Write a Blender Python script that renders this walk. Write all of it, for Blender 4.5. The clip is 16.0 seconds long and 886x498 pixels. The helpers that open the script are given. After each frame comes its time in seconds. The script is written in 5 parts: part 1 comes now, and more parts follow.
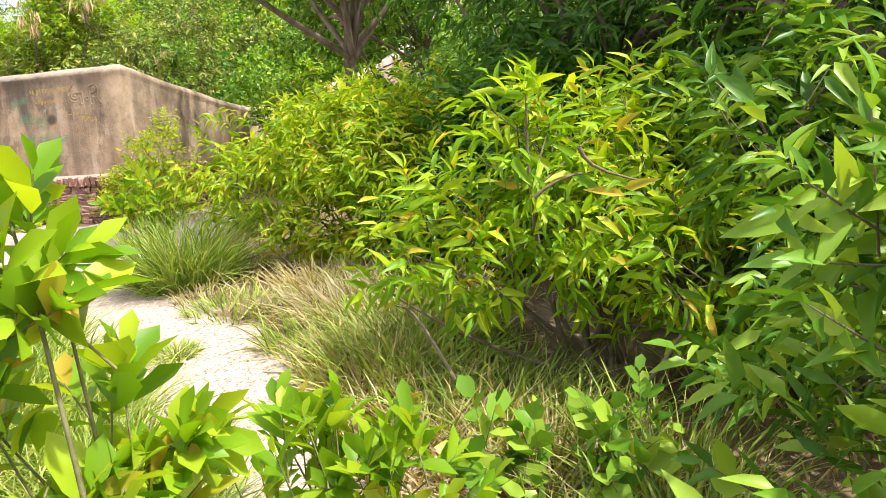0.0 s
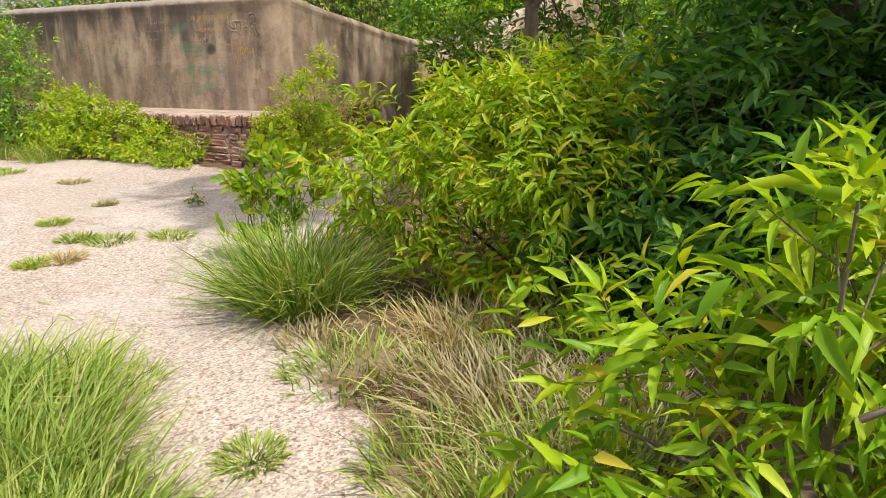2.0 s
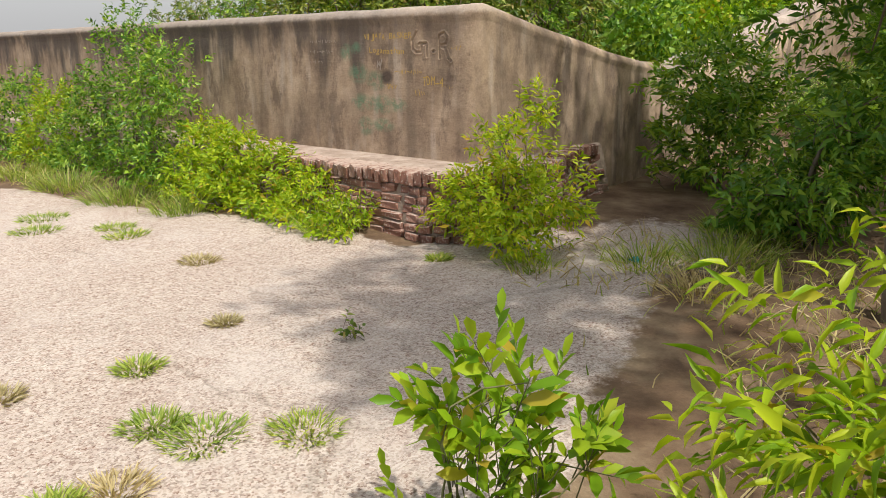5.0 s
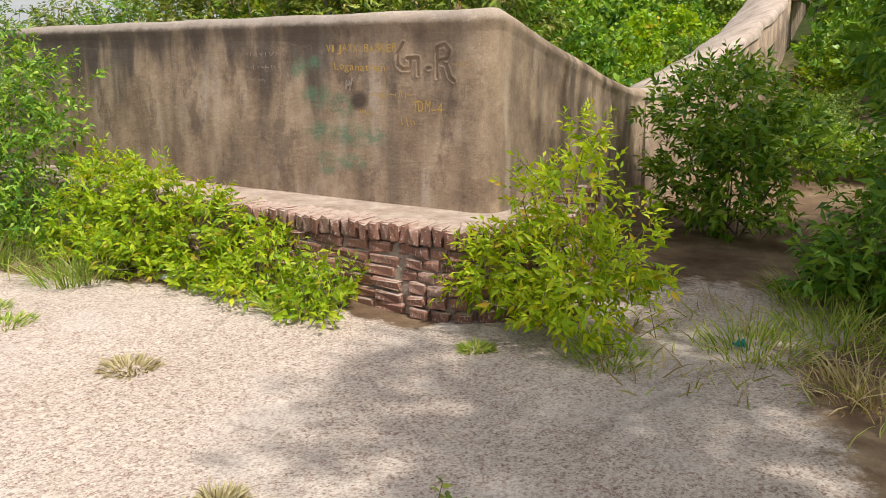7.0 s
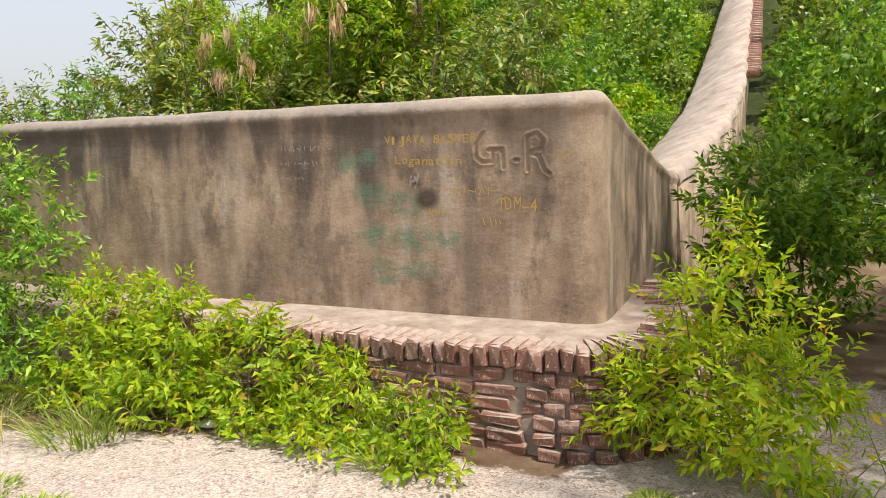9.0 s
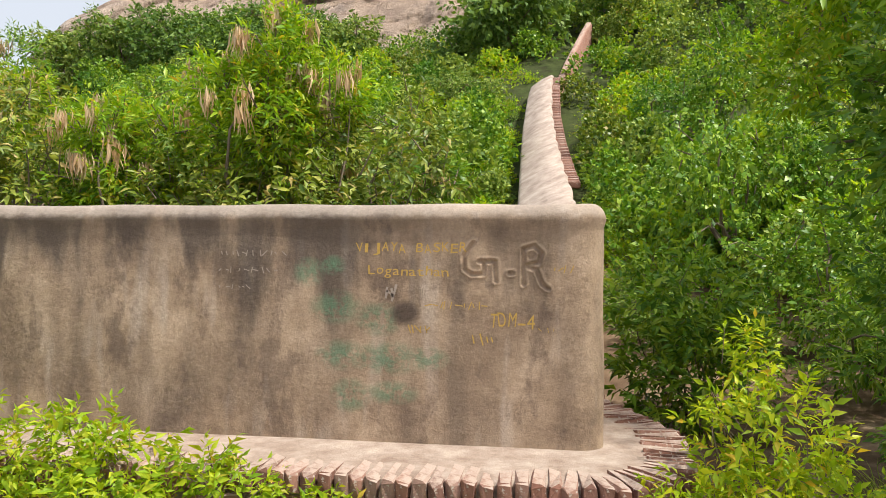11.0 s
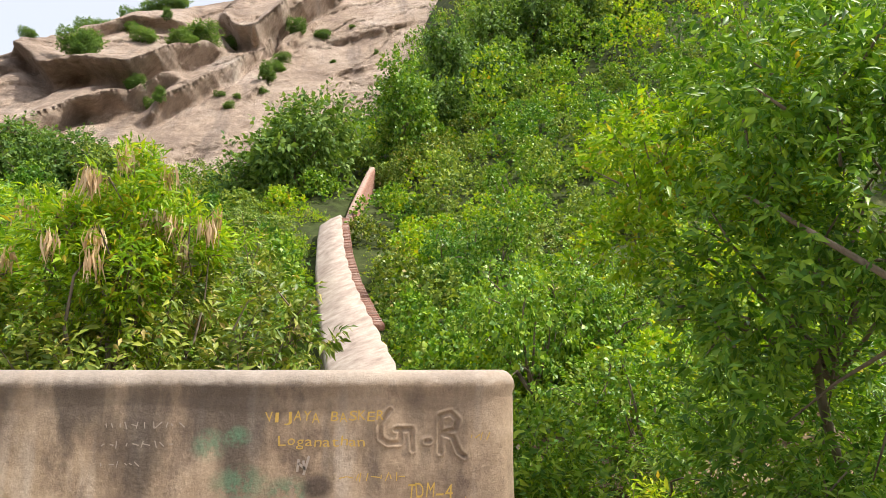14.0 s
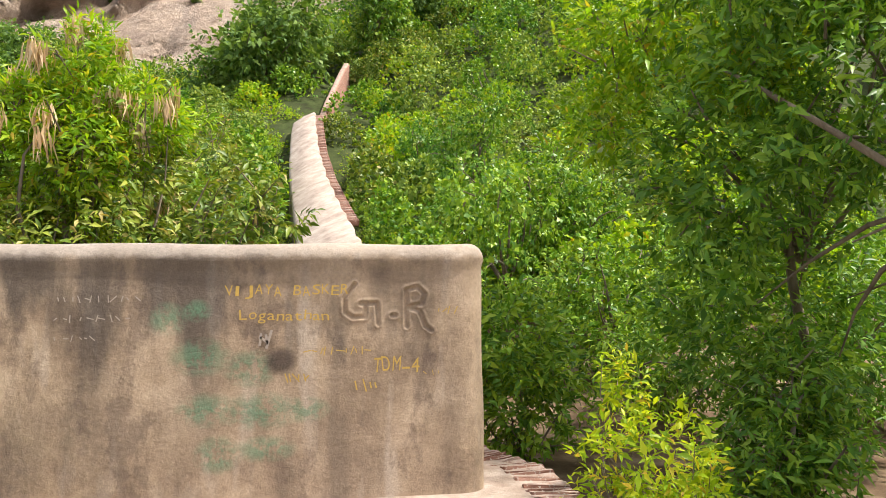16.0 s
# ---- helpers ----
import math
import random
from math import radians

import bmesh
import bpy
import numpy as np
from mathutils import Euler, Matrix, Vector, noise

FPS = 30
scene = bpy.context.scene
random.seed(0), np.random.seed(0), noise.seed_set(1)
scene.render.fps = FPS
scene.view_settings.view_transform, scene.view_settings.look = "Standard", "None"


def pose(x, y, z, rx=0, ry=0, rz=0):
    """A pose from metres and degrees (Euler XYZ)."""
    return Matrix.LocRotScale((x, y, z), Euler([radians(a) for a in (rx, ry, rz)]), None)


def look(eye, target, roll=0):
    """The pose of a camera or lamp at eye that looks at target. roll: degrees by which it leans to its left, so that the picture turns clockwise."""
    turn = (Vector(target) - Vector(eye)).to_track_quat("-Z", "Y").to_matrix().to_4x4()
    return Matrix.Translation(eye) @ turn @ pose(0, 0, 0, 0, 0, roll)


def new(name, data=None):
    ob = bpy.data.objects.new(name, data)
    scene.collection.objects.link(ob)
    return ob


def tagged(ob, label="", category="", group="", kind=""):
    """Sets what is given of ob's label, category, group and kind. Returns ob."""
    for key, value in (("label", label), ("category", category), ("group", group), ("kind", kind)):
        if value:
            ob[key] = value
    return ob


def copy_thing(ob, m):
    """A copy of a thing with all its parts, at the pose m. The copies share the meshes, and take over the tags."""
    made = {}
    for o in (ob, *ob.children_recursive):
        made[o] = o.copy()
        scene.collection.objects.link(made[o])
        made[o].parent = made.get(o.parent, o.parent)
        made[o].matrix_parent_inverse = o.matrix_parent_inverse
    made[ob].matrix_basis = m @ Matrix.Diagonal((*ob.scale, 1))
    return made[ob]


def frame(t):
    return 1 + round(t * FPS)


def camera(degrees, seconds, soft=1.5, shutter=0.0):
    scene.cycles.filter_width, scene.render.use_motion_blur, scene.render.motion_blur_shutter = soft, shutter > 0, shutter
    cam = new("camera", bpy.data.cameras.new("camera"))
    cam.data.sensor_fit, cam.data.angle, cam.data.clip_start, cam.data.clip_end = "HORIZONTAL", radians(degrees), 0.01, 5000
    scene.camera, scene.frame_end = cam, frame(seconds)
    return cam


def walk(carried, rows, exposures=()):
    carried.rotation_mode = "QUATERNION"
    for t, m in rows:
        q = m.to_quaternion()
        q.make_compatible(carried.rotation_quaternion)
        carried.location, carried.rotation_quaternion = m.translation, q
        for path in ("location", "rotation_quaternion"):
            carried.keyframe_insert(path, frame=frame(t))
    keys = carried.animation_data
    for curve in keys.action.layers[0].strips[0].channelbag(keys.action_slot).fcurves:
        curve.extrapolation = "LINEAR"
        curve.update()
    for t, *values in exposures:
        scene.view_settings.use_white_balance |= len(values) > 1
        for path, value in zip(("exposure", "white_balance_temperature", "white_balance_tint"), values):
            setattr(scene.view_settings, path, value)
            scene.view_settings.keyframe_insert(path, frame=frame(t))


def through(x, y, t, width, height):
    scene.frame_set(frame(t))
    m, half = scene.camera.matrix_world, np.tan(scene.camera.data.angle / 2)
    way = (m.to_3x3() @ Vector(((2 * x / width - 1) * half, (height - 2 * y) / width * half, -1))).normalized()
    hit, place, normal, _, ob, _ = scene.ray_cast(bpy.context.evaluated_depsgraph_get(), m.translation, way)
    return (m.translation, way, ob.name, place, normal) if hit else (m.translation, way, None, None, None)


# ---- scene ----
cam = camera(59.13, 16.0, soft=0.6)


def eye_pose(x, y, z, yaw, pitch, roll):
    """A camera pose from its place, its heading to the left of +y, its tilt up and its lean."""
    a, b = radians(yaw), radians(pitch)
    way = Vector((-math.sin(a) * math.cos(b), math.cos(a) * math.cos(b), math.sin(b)))
    return look((x, y, z), Vector((x, y, z)) + way, roll)


walk(cam, [
    (0.0, eye_pose(6.378, -7.568, 0.869, 18.38, -9.67, -4.21)),
    (0.5, eye_pose(6.280, -7.344, 0.945, 21.03, -11.02, -0.01)),
    (1.0, eye_pose(6.199, -7.005, 1.024, 23.65, -14.77, 0.46)),
    (1.5, eye_pose(6.030, -6.749, 1.112, 25.27, -15.04, -0.22)),
    (2.0, eye_pose(5.910, -6.486, 1.189, 30.73, -14.95, -1.35)),
    (2.5, eye_pose(5.776, -6.160, 1.295, 36.70, -14.88, -4.16)),
    (3.0, eye_pose(5.477, -5.949, 1.306, 38.15, -14.76, -3.08)),
    (3.5, eye_pose(5.205, -5.698, 1.369, 38.30, -15.15, 0.92)),
    (4.0, eye_pose(4.882, -5.315, 1.411, 42.13, -15.42, -1.01)),
    (4.5, eye_pose(4.454, -5.022, 1.398, 42.87, -15.18, -1.39)),
    (4.7, eye_pose(4.314, -4.913, 1.409, 42.94, -14.94, -1.07)),
    (6.8, eye_pose(2.506, -4.206, 1.339, 33.88, -12.72, 0.01)),
    (7.0, eye_pose(2.385, -4.192, 1.343, 32.09, -12.76, 0.35)),
    (7.5, eye_pose(2.089, -4.189, 1.369, 29.98, -12.06, 0.57)),
    (8.0, eye_pose(1.759, -4.035, 1.382, 29.88, -10.18, -2.25)),
    (8.2, eye_pose(1.645, -4.008, 1.387, 29.91, -9.70, -2.41)),
    (10.3, eye_pose(0.274, -4.043, 1.477, 16.05, -2.94, 0.36)),
    (10.5, eye_pose(0.181, -4.043, 1.479, 15.36, -2.65, 0.48)),
    (11.0, eye_pose(-0.074, -3.959, 1.512, 9.15, -0.35, 0.30)),
    (11.5, eye_pose(-0.278, -3.981, 1.586, 6.35, 4.60, 0.24)),
    (12.0, eye_pose(-0.400, -4.086, 1.646, 3.26, 5.99, -0.02)),
    (12.5, eye_pose(-0.485, -4.122, 1.634, 1.48, 7.15, 0.54)),
    (13.0, eye_pose(-0.602, -4.044, 1.636, -0.38, 7.75, 0.98)),
    (13.5, eye_pose(-0.723, -3.938, 1.663, -4.22, 8.61, 0.33)),
    (14.0, eye_pose(-0.841, -4.009, 1.679, -7.91, 9.40, -0.10)),
    (14.5, eye_pose(-0.895, -4.066, 1.707, -11.66, 10.82, -0.71)),
    (15.0, eye_pose(-0.924, -4.086, 1.657, -12.23, 11.88, -0.27)),
    (15.5, eye_pose(-0.850, -3.970, 1.597, -10.02, 6.85, -0.04)),
    (16.0, eye_pose(-0.758, -3.842, 1.534, -9.49, 2.33, -0.37)),
], exposures=[(0.0, 1.0), (0.6, 0.68), (1.5, 0.38), (3.0, 0.25), (4.7, 0.14), (6.8, 0.24), (8.2, 0.32), (10.3, 0.4), (12.0, 0.5), (13.0, 0.62), (14.0, 0.64), (15.0, 0.62), (16.0, 0.75)])
# ---- end of walk ----
# ---- world, sun, exposure ----
world = bpy.data.worlds.new("sky")
scene.world = world
world.use_nodes = True
wn = world.node_tree
wn.nodes.clear()
sky = wn.nodes.new("ShaderNodeTexSky")
sky.sky_type = "NISHITA"
sky.sun_disc = False
SUN_WAY = Vector((0.55, -0.12, 1.0)).normalized()
sky.sun_elevation = math.asin(SUN_WAY.z)
sky.sun_rotation = math.atan2(SUN_WAY.x, SUN_WAY.y)
sky.air_density, sky.dust_density, sky.ozone_density = 1.0, 6.0, 1.0
bg = wn.nodes.new("ShaderNodeBackground")
bg.inputs["Strength"].default_value = 0.15
wout = wn.nodes.new("ShaderNodeOutputWorld")
haze = wn.nodes.new("ShaderNodeMix")
haze.data_type = "RGBA"
haze.inputs[0].default_value = 0.5
haze.inputs[7].default_value = (5.9, 5.9, 6.0, 1)
wn.links.new(sky.outputs[0], haze.inputs[6])
wn.links.new(haze.outputs[2], bg.inputs["Color"])
wn.links.new(bg.outputs[0], wout.inputs["Surface"])

sun = new("sun", bpy.data.lights.new("sun", "SUN"))
sun.data.energy, sun.data.angle, sun.data.color = 4.0, radians(1.5), (1.0, 0.95, 0.86)
sun.matrix_world = look((0, 0, 30), Vector((0, 0, 30)) - SUN_WAY)


# ---- materials ----
def mat_base(name):
    m = bpy.data.materials.new(name)
    m.use_nodes = True
    t = m.node_tree
    return m, t, t.nodes["Principled BSDF"], t.nodes["Material Output"]


def tex(t, kind, coord, scale, detail=4.0, rough=0.6, stretch=None):
    """A noise or voronoi texture on object coordinates."""
    n = t.nodes.new("ShaderNodeTex" + kind)
    n.inputs["Scale"].default_value = scale
    if kind == "Noise":
        n.inputs["Detail"].default_value = detail
        n.inputs["Roughness"].default_value = rough
    src = coord
    if stretch:
        mp = t.nodes.new("ShaderNodeMapping")
        mp.inputs["Scale"].default_value = stretch
        t.links.new(coord, mp.inputs["Vector"])
        src = mp.outputs[0]
    t.links.new(src, n.inputs["Vector"])
    return n


def ramp(t, fac, stops):
    r = t.nodes.new("ShaderNodeValToRGB")
    el = r.color_ramp.elements
    while len(el) < len(stops):
        el.new(0.5)
    for e, (p, c) in zip(el, stops):
        e.position = p
        e.color = (*c, 1) if not isinstance(c, (int, float)) else (c, c, c, 1)
    t.links.new(fac, r.inputs[0])
    return r.outputs[0]


def mix(t, fac, a, b, mode="MIX"):
    m = t.nodes.new("ShaderNodeMix")
    m.data_type, m.blend_type = "RGBA", mode
    for sock, v in ((m.inputs[0], fac), (m.inputs[6], a), (m.inputs[7], b)):
        if isinstance(v, (int, float)):
            sock.default_value = v
        elif isinstance(v, tuple):
            sock.default_value = (*v, 1)
        else:
            t.links.new(v, sock)
    return m.outputs[2]


def calc(t, op, a, b=0.0, clamp=False):
    m = t.nodes.new("ShaderNodeMath")
    m.operation, m.use_clamp = op, clamp
    for sock, v in ((m.inputs[0], a), (m.inputs[1], b)):
        if isinstance(v, (int, float)):
            sock.default_value = v
        else:
            t.links.new(v, sock)
    return m.outputs[0]


def bump(t, bsdf, height, strength, dist):
    b = t.nodes.new("ShaderNodeBump")
    b.inputs["Strength"].default_value, b.inputs["Distance"].default_value = strength, dist
    t.links.new(height, b.inputs["Height"])
    t.links.new(b.outputs[0], bsdf.inputs["Normal"])


def obco(t):
    return t.nodes.new("ShaderNodeTexCoord").outputs["Object"]


def spot(t, co, x, z, rx, rz):
    """A soft mask, 1 at a place on the wall's face and 0 outside an ellipse round it."""
    s = t.nodes.new("ShaderNodeSeparateXYZ")
    t.links.new(co, s.inputs[0])
    dx = calc(t, "DIVIDE", calc(t, "SUBTRACT", s.outputs[0], x), rx)
    dz = calc(t, "DIVIDE", calc(t, "SUBTRACT", s.outputs[2], z), rz)
    d = calc(t, "ADD", calc(t, "MULTIPLY", dx, dx), calc(t, "MULTIPLY", dz, dz))
    return calc(t, "SUBTRACT", 1.0, d, True)


def plaster_marks(t, co, s, c):
    """Worn coping with its sunlit paleness put in, green smears and a hole drawn by dark colour, laid over the
    plaster's colour.
    """
    worn = tex(t, "Noise", co, 14.0, 5)
    top = calc(t, "MULTIPLY", calc(t, "SUBTRACT", calc(t, "ADD", s.outputs[2], calc(t, "MULTIPLY", worn.outputs[0], 0.05)), 1.672), 40.0, True)
    c = mix(t, calc(t, "MULTIPLY", top, 0.5), c, mix(t, worn.outputs[0], (0.32, 0.26, 0.21), (0.60, 0.53, 0.46)))
    green = tex(t, "Noise", co, 13.0, 5, 0.7)
    gm = ramp(t, green.outputs[0], [(0.40, 0.0), (0.54, 1.0)])
    total = None
    for x, z, rx, rz in ((-1.43, 1.36, .10, .09), (-1.30, 1.40, .08, .06), (-1.28, 1.18, .16, .10), (-1.05, 1.12, .14, .10), (-1.25, .93, .16, .09),
                         (-1.0, .92, .22, .10), (-.8, .92, .14, .07), (-1.2, .72, .12, .10), (-.98, .74, .16, .07)):
        k = spot(t, co, x, z, rx, rz)
        total = k if total is None else calc(t, "MAXIMUM", total, k)
    c = mix(t, calc(t, "MULTIPLY", calc(t, "MULTIPLY", total, gm), 0.7), c, (0.10, 0.22, 0.13))
    hole = calc(t, "MULTIPLY", spot(t, co, -.91, 1.155, .09, .075), 1.3, True)
    c = mix(t, calc(t, "MULTIPLY", hole, 0.85), c, (0.05, 0.035, 0.03))
    return c


def make_plaster(name, coped):
    m, t, b, _ = mat_base(name)
    co = obco(t)
    big = tex(t, "Noise", co, 2.4, 6, 0.68)
    c = ramp(t, big.outputs[0], [(0.32, (0.19, 0.13, 0.09)), (0.5, (0.37, 0.27, 0.185)), (0.68, (0.52, 0.395, 0.285))])
    streak = tex(t, "Noise", co, 4.2, 4, 0.55, (1.0, 1.0, 0.24))
    dark = ramp(t, streak.outputs[0], [(0.45, 0.0), (0.66, 1.0)])
    c = mix(t, calc(t, "MULTIPLY", dark, 0.6), c, (0.105, 0.078, 0.06))
    pale = tex(t, "Noise", co, 7.0, 3, 0.5, (1.0, 1.0, 0.18))
    c = mix(t, calc(t, "MULTIPLY", ramp(t, pale.outputs[0], [(0.56, 0.0), (0.72, 1.0)]), 0.45), c, (0.5, 0.43, 0.37))
    blot = tex(t, "Noise", co, 3.4, 7, 0.7, (1.0, 1.0, 0.55))
    c = mix(t, calc(t, "MULTIPLY", ramp(t, blot.outputs[0], [(0.53, 0.0), (0.61, 1.0)]), 0.62), c, (0.125, 0.088, 0.068))
    s = t.nodes.new("ShaderNodeSeparateXYZ")
    t.links.new(co, s.inputs[0])
    # sooty band of algae that runs down from under the coping
    hi = calc(t, "SUBTRACT", calc(t, "ADD", s.outputs[2], calc(t, "MULTIPLY", calc(t, "SUBTRACT", streak.outputs[0], 0.5), 1.6)), 1.22)
    hi = calc(t, "MULTIPLY", hi, 3.2, True)
    left = calc(t, "MULTIPLY", calc(t, "ADD", calc(t, "MULTIPLY", s.outputs[0], -0.5), 0.25, True), 0.75, True)
    c = mix(t, calc(t, "MULTIPLY", calc(t, "MULTIPLY", hi, left), 1.0), c, (0.07, 0.056, 0.048))
    # pale worn coping with sunlight put into its colour, paint smears and a dark-coloured hole on the parapet's face
    if coped:
        c = plaster_marks(t, co, s, c)
    fine = tex(t, "Noise", co, 62.0, 7, 0.78)
    c = mix(t, 0.6, c, mix(t, fine.outputs[0], (0.1, 0.1, 0.1), (0.9, 0.9, 0.9)), "OVERLAY")
    t.links.new(c, b.inputs["Base Color"])
    b.inputs["Roughness"].default_value = 0.92
    pit = tex(t, "Noise", co, 26.0, 8, 0.75)
    bump(t, b, pit.outputs[0], 0.5, 0.02)
    return m


def make_simple(name, lo, hi, scale, rough=0.9, bumps=0.4, dist=0.01, detail=6, speck=None, stretch=None, vary=0.0):
    """A grainy surface between two colours, with a second, finer scale of grain."""
    m, t, b, _ = mat_base(name)
    co = obco(t)
    n = tex(t, "Noise", co, scale, detail, 0.62, stretch)
    c = ramp(t, n.outputs[0], [(0.32, lo), (0.68, hi)])
    fine = tex(t, "Noise", co, scale * 7, 5, 0.7, stretch)
    c = mix(t, 0.5, c, mix(t, fine.outputs[0], (0.22, 0.22, 0.22), (0.8, 0.8, 0.8)), "OVERLAY")
    if vary:
        oi = t.nodes.new("ShaderNodeObjectInfo")
        c = mix(t, vary, c, ramp(t, oi.outputs["Random"], [(0.0, (0.075, 0.04, 0.03)), (0.35, (0.21, 0.095, 0.062)), (0.7, (0.30, 0.155, 0.11)), (1.0, (0.27, 0.20, 0.16))]))
    if vary:
        g = t.nodes.new("ShaderNodeNewGeometry")
        sz = t.nodes.new("ShaderNodeSeparateXYZ")
        t.links.new(g.outputs["Normal"], sz.inputs[0])
        lime = calc(t, "MULTIPLY", ramp(t, sz.outputs[2], [(0.55, 0.0), (0.9, 1.0)]), ramp(t, tex(t, "Noise", co, 9.0, 5, 0.7).outputs[0], [(0.36, 0.0), (0.52, 1.0)]))
        c = mix(t, calc(t, "MULTIPLY", lime, 0.8), c, (0.46, 0.37, 0.31))
    if speck:
        v = tex(t, "Noise", co, scale * 3.1, 3, 0.5)
        c = mix(t, ramp(t, v.outputs[0], [(0.60, 0.0), (0.66, 1.0)]), c, speck)
    t.links.new(c, b.inputs["Base Color"])
    b.inputs["Roughness"].default_value = rough
    bump(t, b, fine.outputs[0], bumps, dist)
    return m


def make_ground():
    m, t, b, _ = mat_base("ground_surface")
    co = obco(t)
    # worn concrete full of brick chips
    n = tex(t, "Noise", co, 1.1, 6)
    pav = ramp(t, n.outputs[0], [(0.3, (0.29, 0.20, 0.155)), (0.5, (0.38, 0.305, 0.255)), (0.68, (0.46, 0.395, 0.345))])
    chips = tex(t, "Voronoi", co, 62.0)
    cc = ramp(t, chips.outputs["Color"], [(0.0, (0.07, 0.045, 0.035)), (0.3, (0.24, 0.125, 0.085)), (0.5, (0.40, 0.31, 0.25)), (1.0, (0.60, 0.54, 0.48))])
    cm = ramp(t, tex(t, "Noise", co, 19.0, 5, 0.7).outputs[0], [(0.42, 0.0), (0.54, 1.0)])
    pav = mix(t, calc(t, "MULTIPLY", cm, 0.85), pav, cc)
    chips2 = tex(t, "Voronoi", co, 120.0)
    pav = mix(t, 0.5, pav, ramp(t, chips2.outputs["Color"], [(0.15, (0.12, 0.085, 0.065)), (0.6, (0.56, 0.50, 0.44))]))
    # pale worn sheets and a few meandering cracks
    sheet = ramp(t, tex(t, "Noise", co, 0.9, 8, 0.7).outputs[0], [(0.5, 0.0), (0.62, 1.0)])
    pav = mix(t, calc(t, "MULTIPLY", sheet, 0.4), pav, (0.50, 0.45, 0.41))
    bend = t.nodes.new("ShaderNodeVectorMath")
    bend.operation = "MULTIPLY_ADD"
    bend.inputs[1].default_value = (0.5, 0.5, 0.0)
    t.links.new(tex(t, "Noise", co, 2.2, 5, 0.7).outputs["Color"], bend.inputs[0])
    t.links.new(co, bend.inputs[2])
    split = tex(t, "Voronoi", bend.outputs[0], 0.55, stretch=(0.6, 1.2, 0.0))
    split.feature = "DISTANCE_TO_EDGE"
    some = ramp(t, tex(t, "Noise", co, 0.8, 3).outputs[0], [(0.45, 0.0), (0.55, 1.0)])
    pav = mix(t, calc(t, "MULTIPLY", ramp(t, split.outputs["Distance"], [(0.003, 1.0), (0.010, 0.0)]), calc(t, "MULTIPLY", some, 0.3)), pav, (0.10, 0.085, 0.06))
    # earth with dry litter
    e = tex(t, "Noise", co, 2.3, 7)
    soil = ramp(t, e.outputs[0], [(0.3, (0.07, 0.042, 0.026)), (0.5, (0.15, 0.10, 0.062)), (0.7, (0.26, 0.195, 0.125))])
    soil = mix(t, 0.5, soil, mix(t, tex(t, "Noise", co, 45.0, 5, 0.7).outputs[0], (0.15, 0.15, 0.15), (0.85, 0.85, 0.85)), "OVERLAY")
    a = t.nodes.new("ShaderNodeAttribute")
    a.attribute_name = "paved"
    edge = calc(t, "ADD", a.outputs["Fac"], calc(t, "MULTIPLY", calc(t, "SUBTRACT", tex(t, "Noise", co, 5.0, 6, 0.7).outputs[0], 0.5), 0.9))
    f = ramp(t, edge, [(0.42, 0.0), (0.58, 1.0)])
    gr = t.nodes.new("ShaderNodeAttribute")
    gr.attribute_name = "grown"
    turf = ramp(t, tex(t, "Noise", co, 1.3, 8, 0.75).outputs[0], [(0.35, (0.012, 0.022, 0.006)), (0.55, (0.035, 0.06, 0.012)), (0.72, (0.10, 0.10, 0.04))])
    soil = mix(t, gr.outputs["Fac"], soil, turf)
    t.links.new(mix(t, f, soil, pav), b.inputs["Base Color"])
    b.inputs["Specular IOR Level"].default_value = 0.15
    b.inputs["Roughness"].default_value = 0.95
    bump(t, b, calc(t, "ADD", tex(t, "Noise", co, 30.0, 7, 0.75).outputs[0], calc(t, "MULTIPLY", chips.outputs["Distance"], 0.25)), 0.5, 0.012)
    return m


def make_leaf(name, dark, mid, light, through=0.45, gloss=0.42, dead=None):
    m, t, b, out = mat_base(name)
    g = t.nodes.new("ShaderNodeNewGeometry")
    stops = [(0.0, dark), (0.45, mid), (0.92 if dead else 1.0, light)]
    if dead:
        stops += [(0.97, dead)]
    c = ramp(t, g.outputs["Random Per Island"], stops)
    co = obco(t)
    c = mix(t, 0.35, c, mix(t, tex(t, "Noise", co, 3.0, 3).outputs[0], (0.2, 0.2, 0.2), (0.8, 0.8, 0.8)), "OVERLAY")
    oi = t.nodes.new("ShaderNodeObjectInfo")
    c = mix(t, 1.0, c, ramp(t, oi.outputs["Random"], [(0.0, (0.86, 0.90, 0.9)), (0.5, (1.0, 1.0, 1.0)), (1.0, (1.22, 1.14, 1.05))]), "MULTIPLY")
    t.links.new(c, b.inputs["Base Color"])
    b.inputs["Roughness"].default_value = gloss
    b.inputs["Specular IOR Level"].default_value = 0.35
    tr = t.nodes.new("ShaderNodeBsdfTranslucent")
    t.links.new(mix(t, 1.0, c, (1.0, 0.95, 0.35), "MULTIPLY"), tr.inputs["Color"])
    mx = t.nodes.new("ShaderNodeMixShader")
    mx.inputs[0].default_value = through
    t.links.new(b.outputs[0], mx.inputs[1])
    t.links.new(tr.outputs[0], mx.inputs[2])
    t.links.new(mx.outputs[0], out.inputs["Surface"])
    return m


def make_plain(name, col, rough=0.6):
    m, t, b, _ = mat_base(name)
    co = obco(t)
    n = tex(t, "Noise", co, 60.0, 4)
    t.links.new(mix(t, 0.5, col, mix(t, n.outputs[0], (0.2, 0.2, 0.2), (0.8, 0.8, 0.8)), "OVERLAY"), b.inputs["Base Color"])
    b.inputs["Roughness"].default_value = rough
    return m


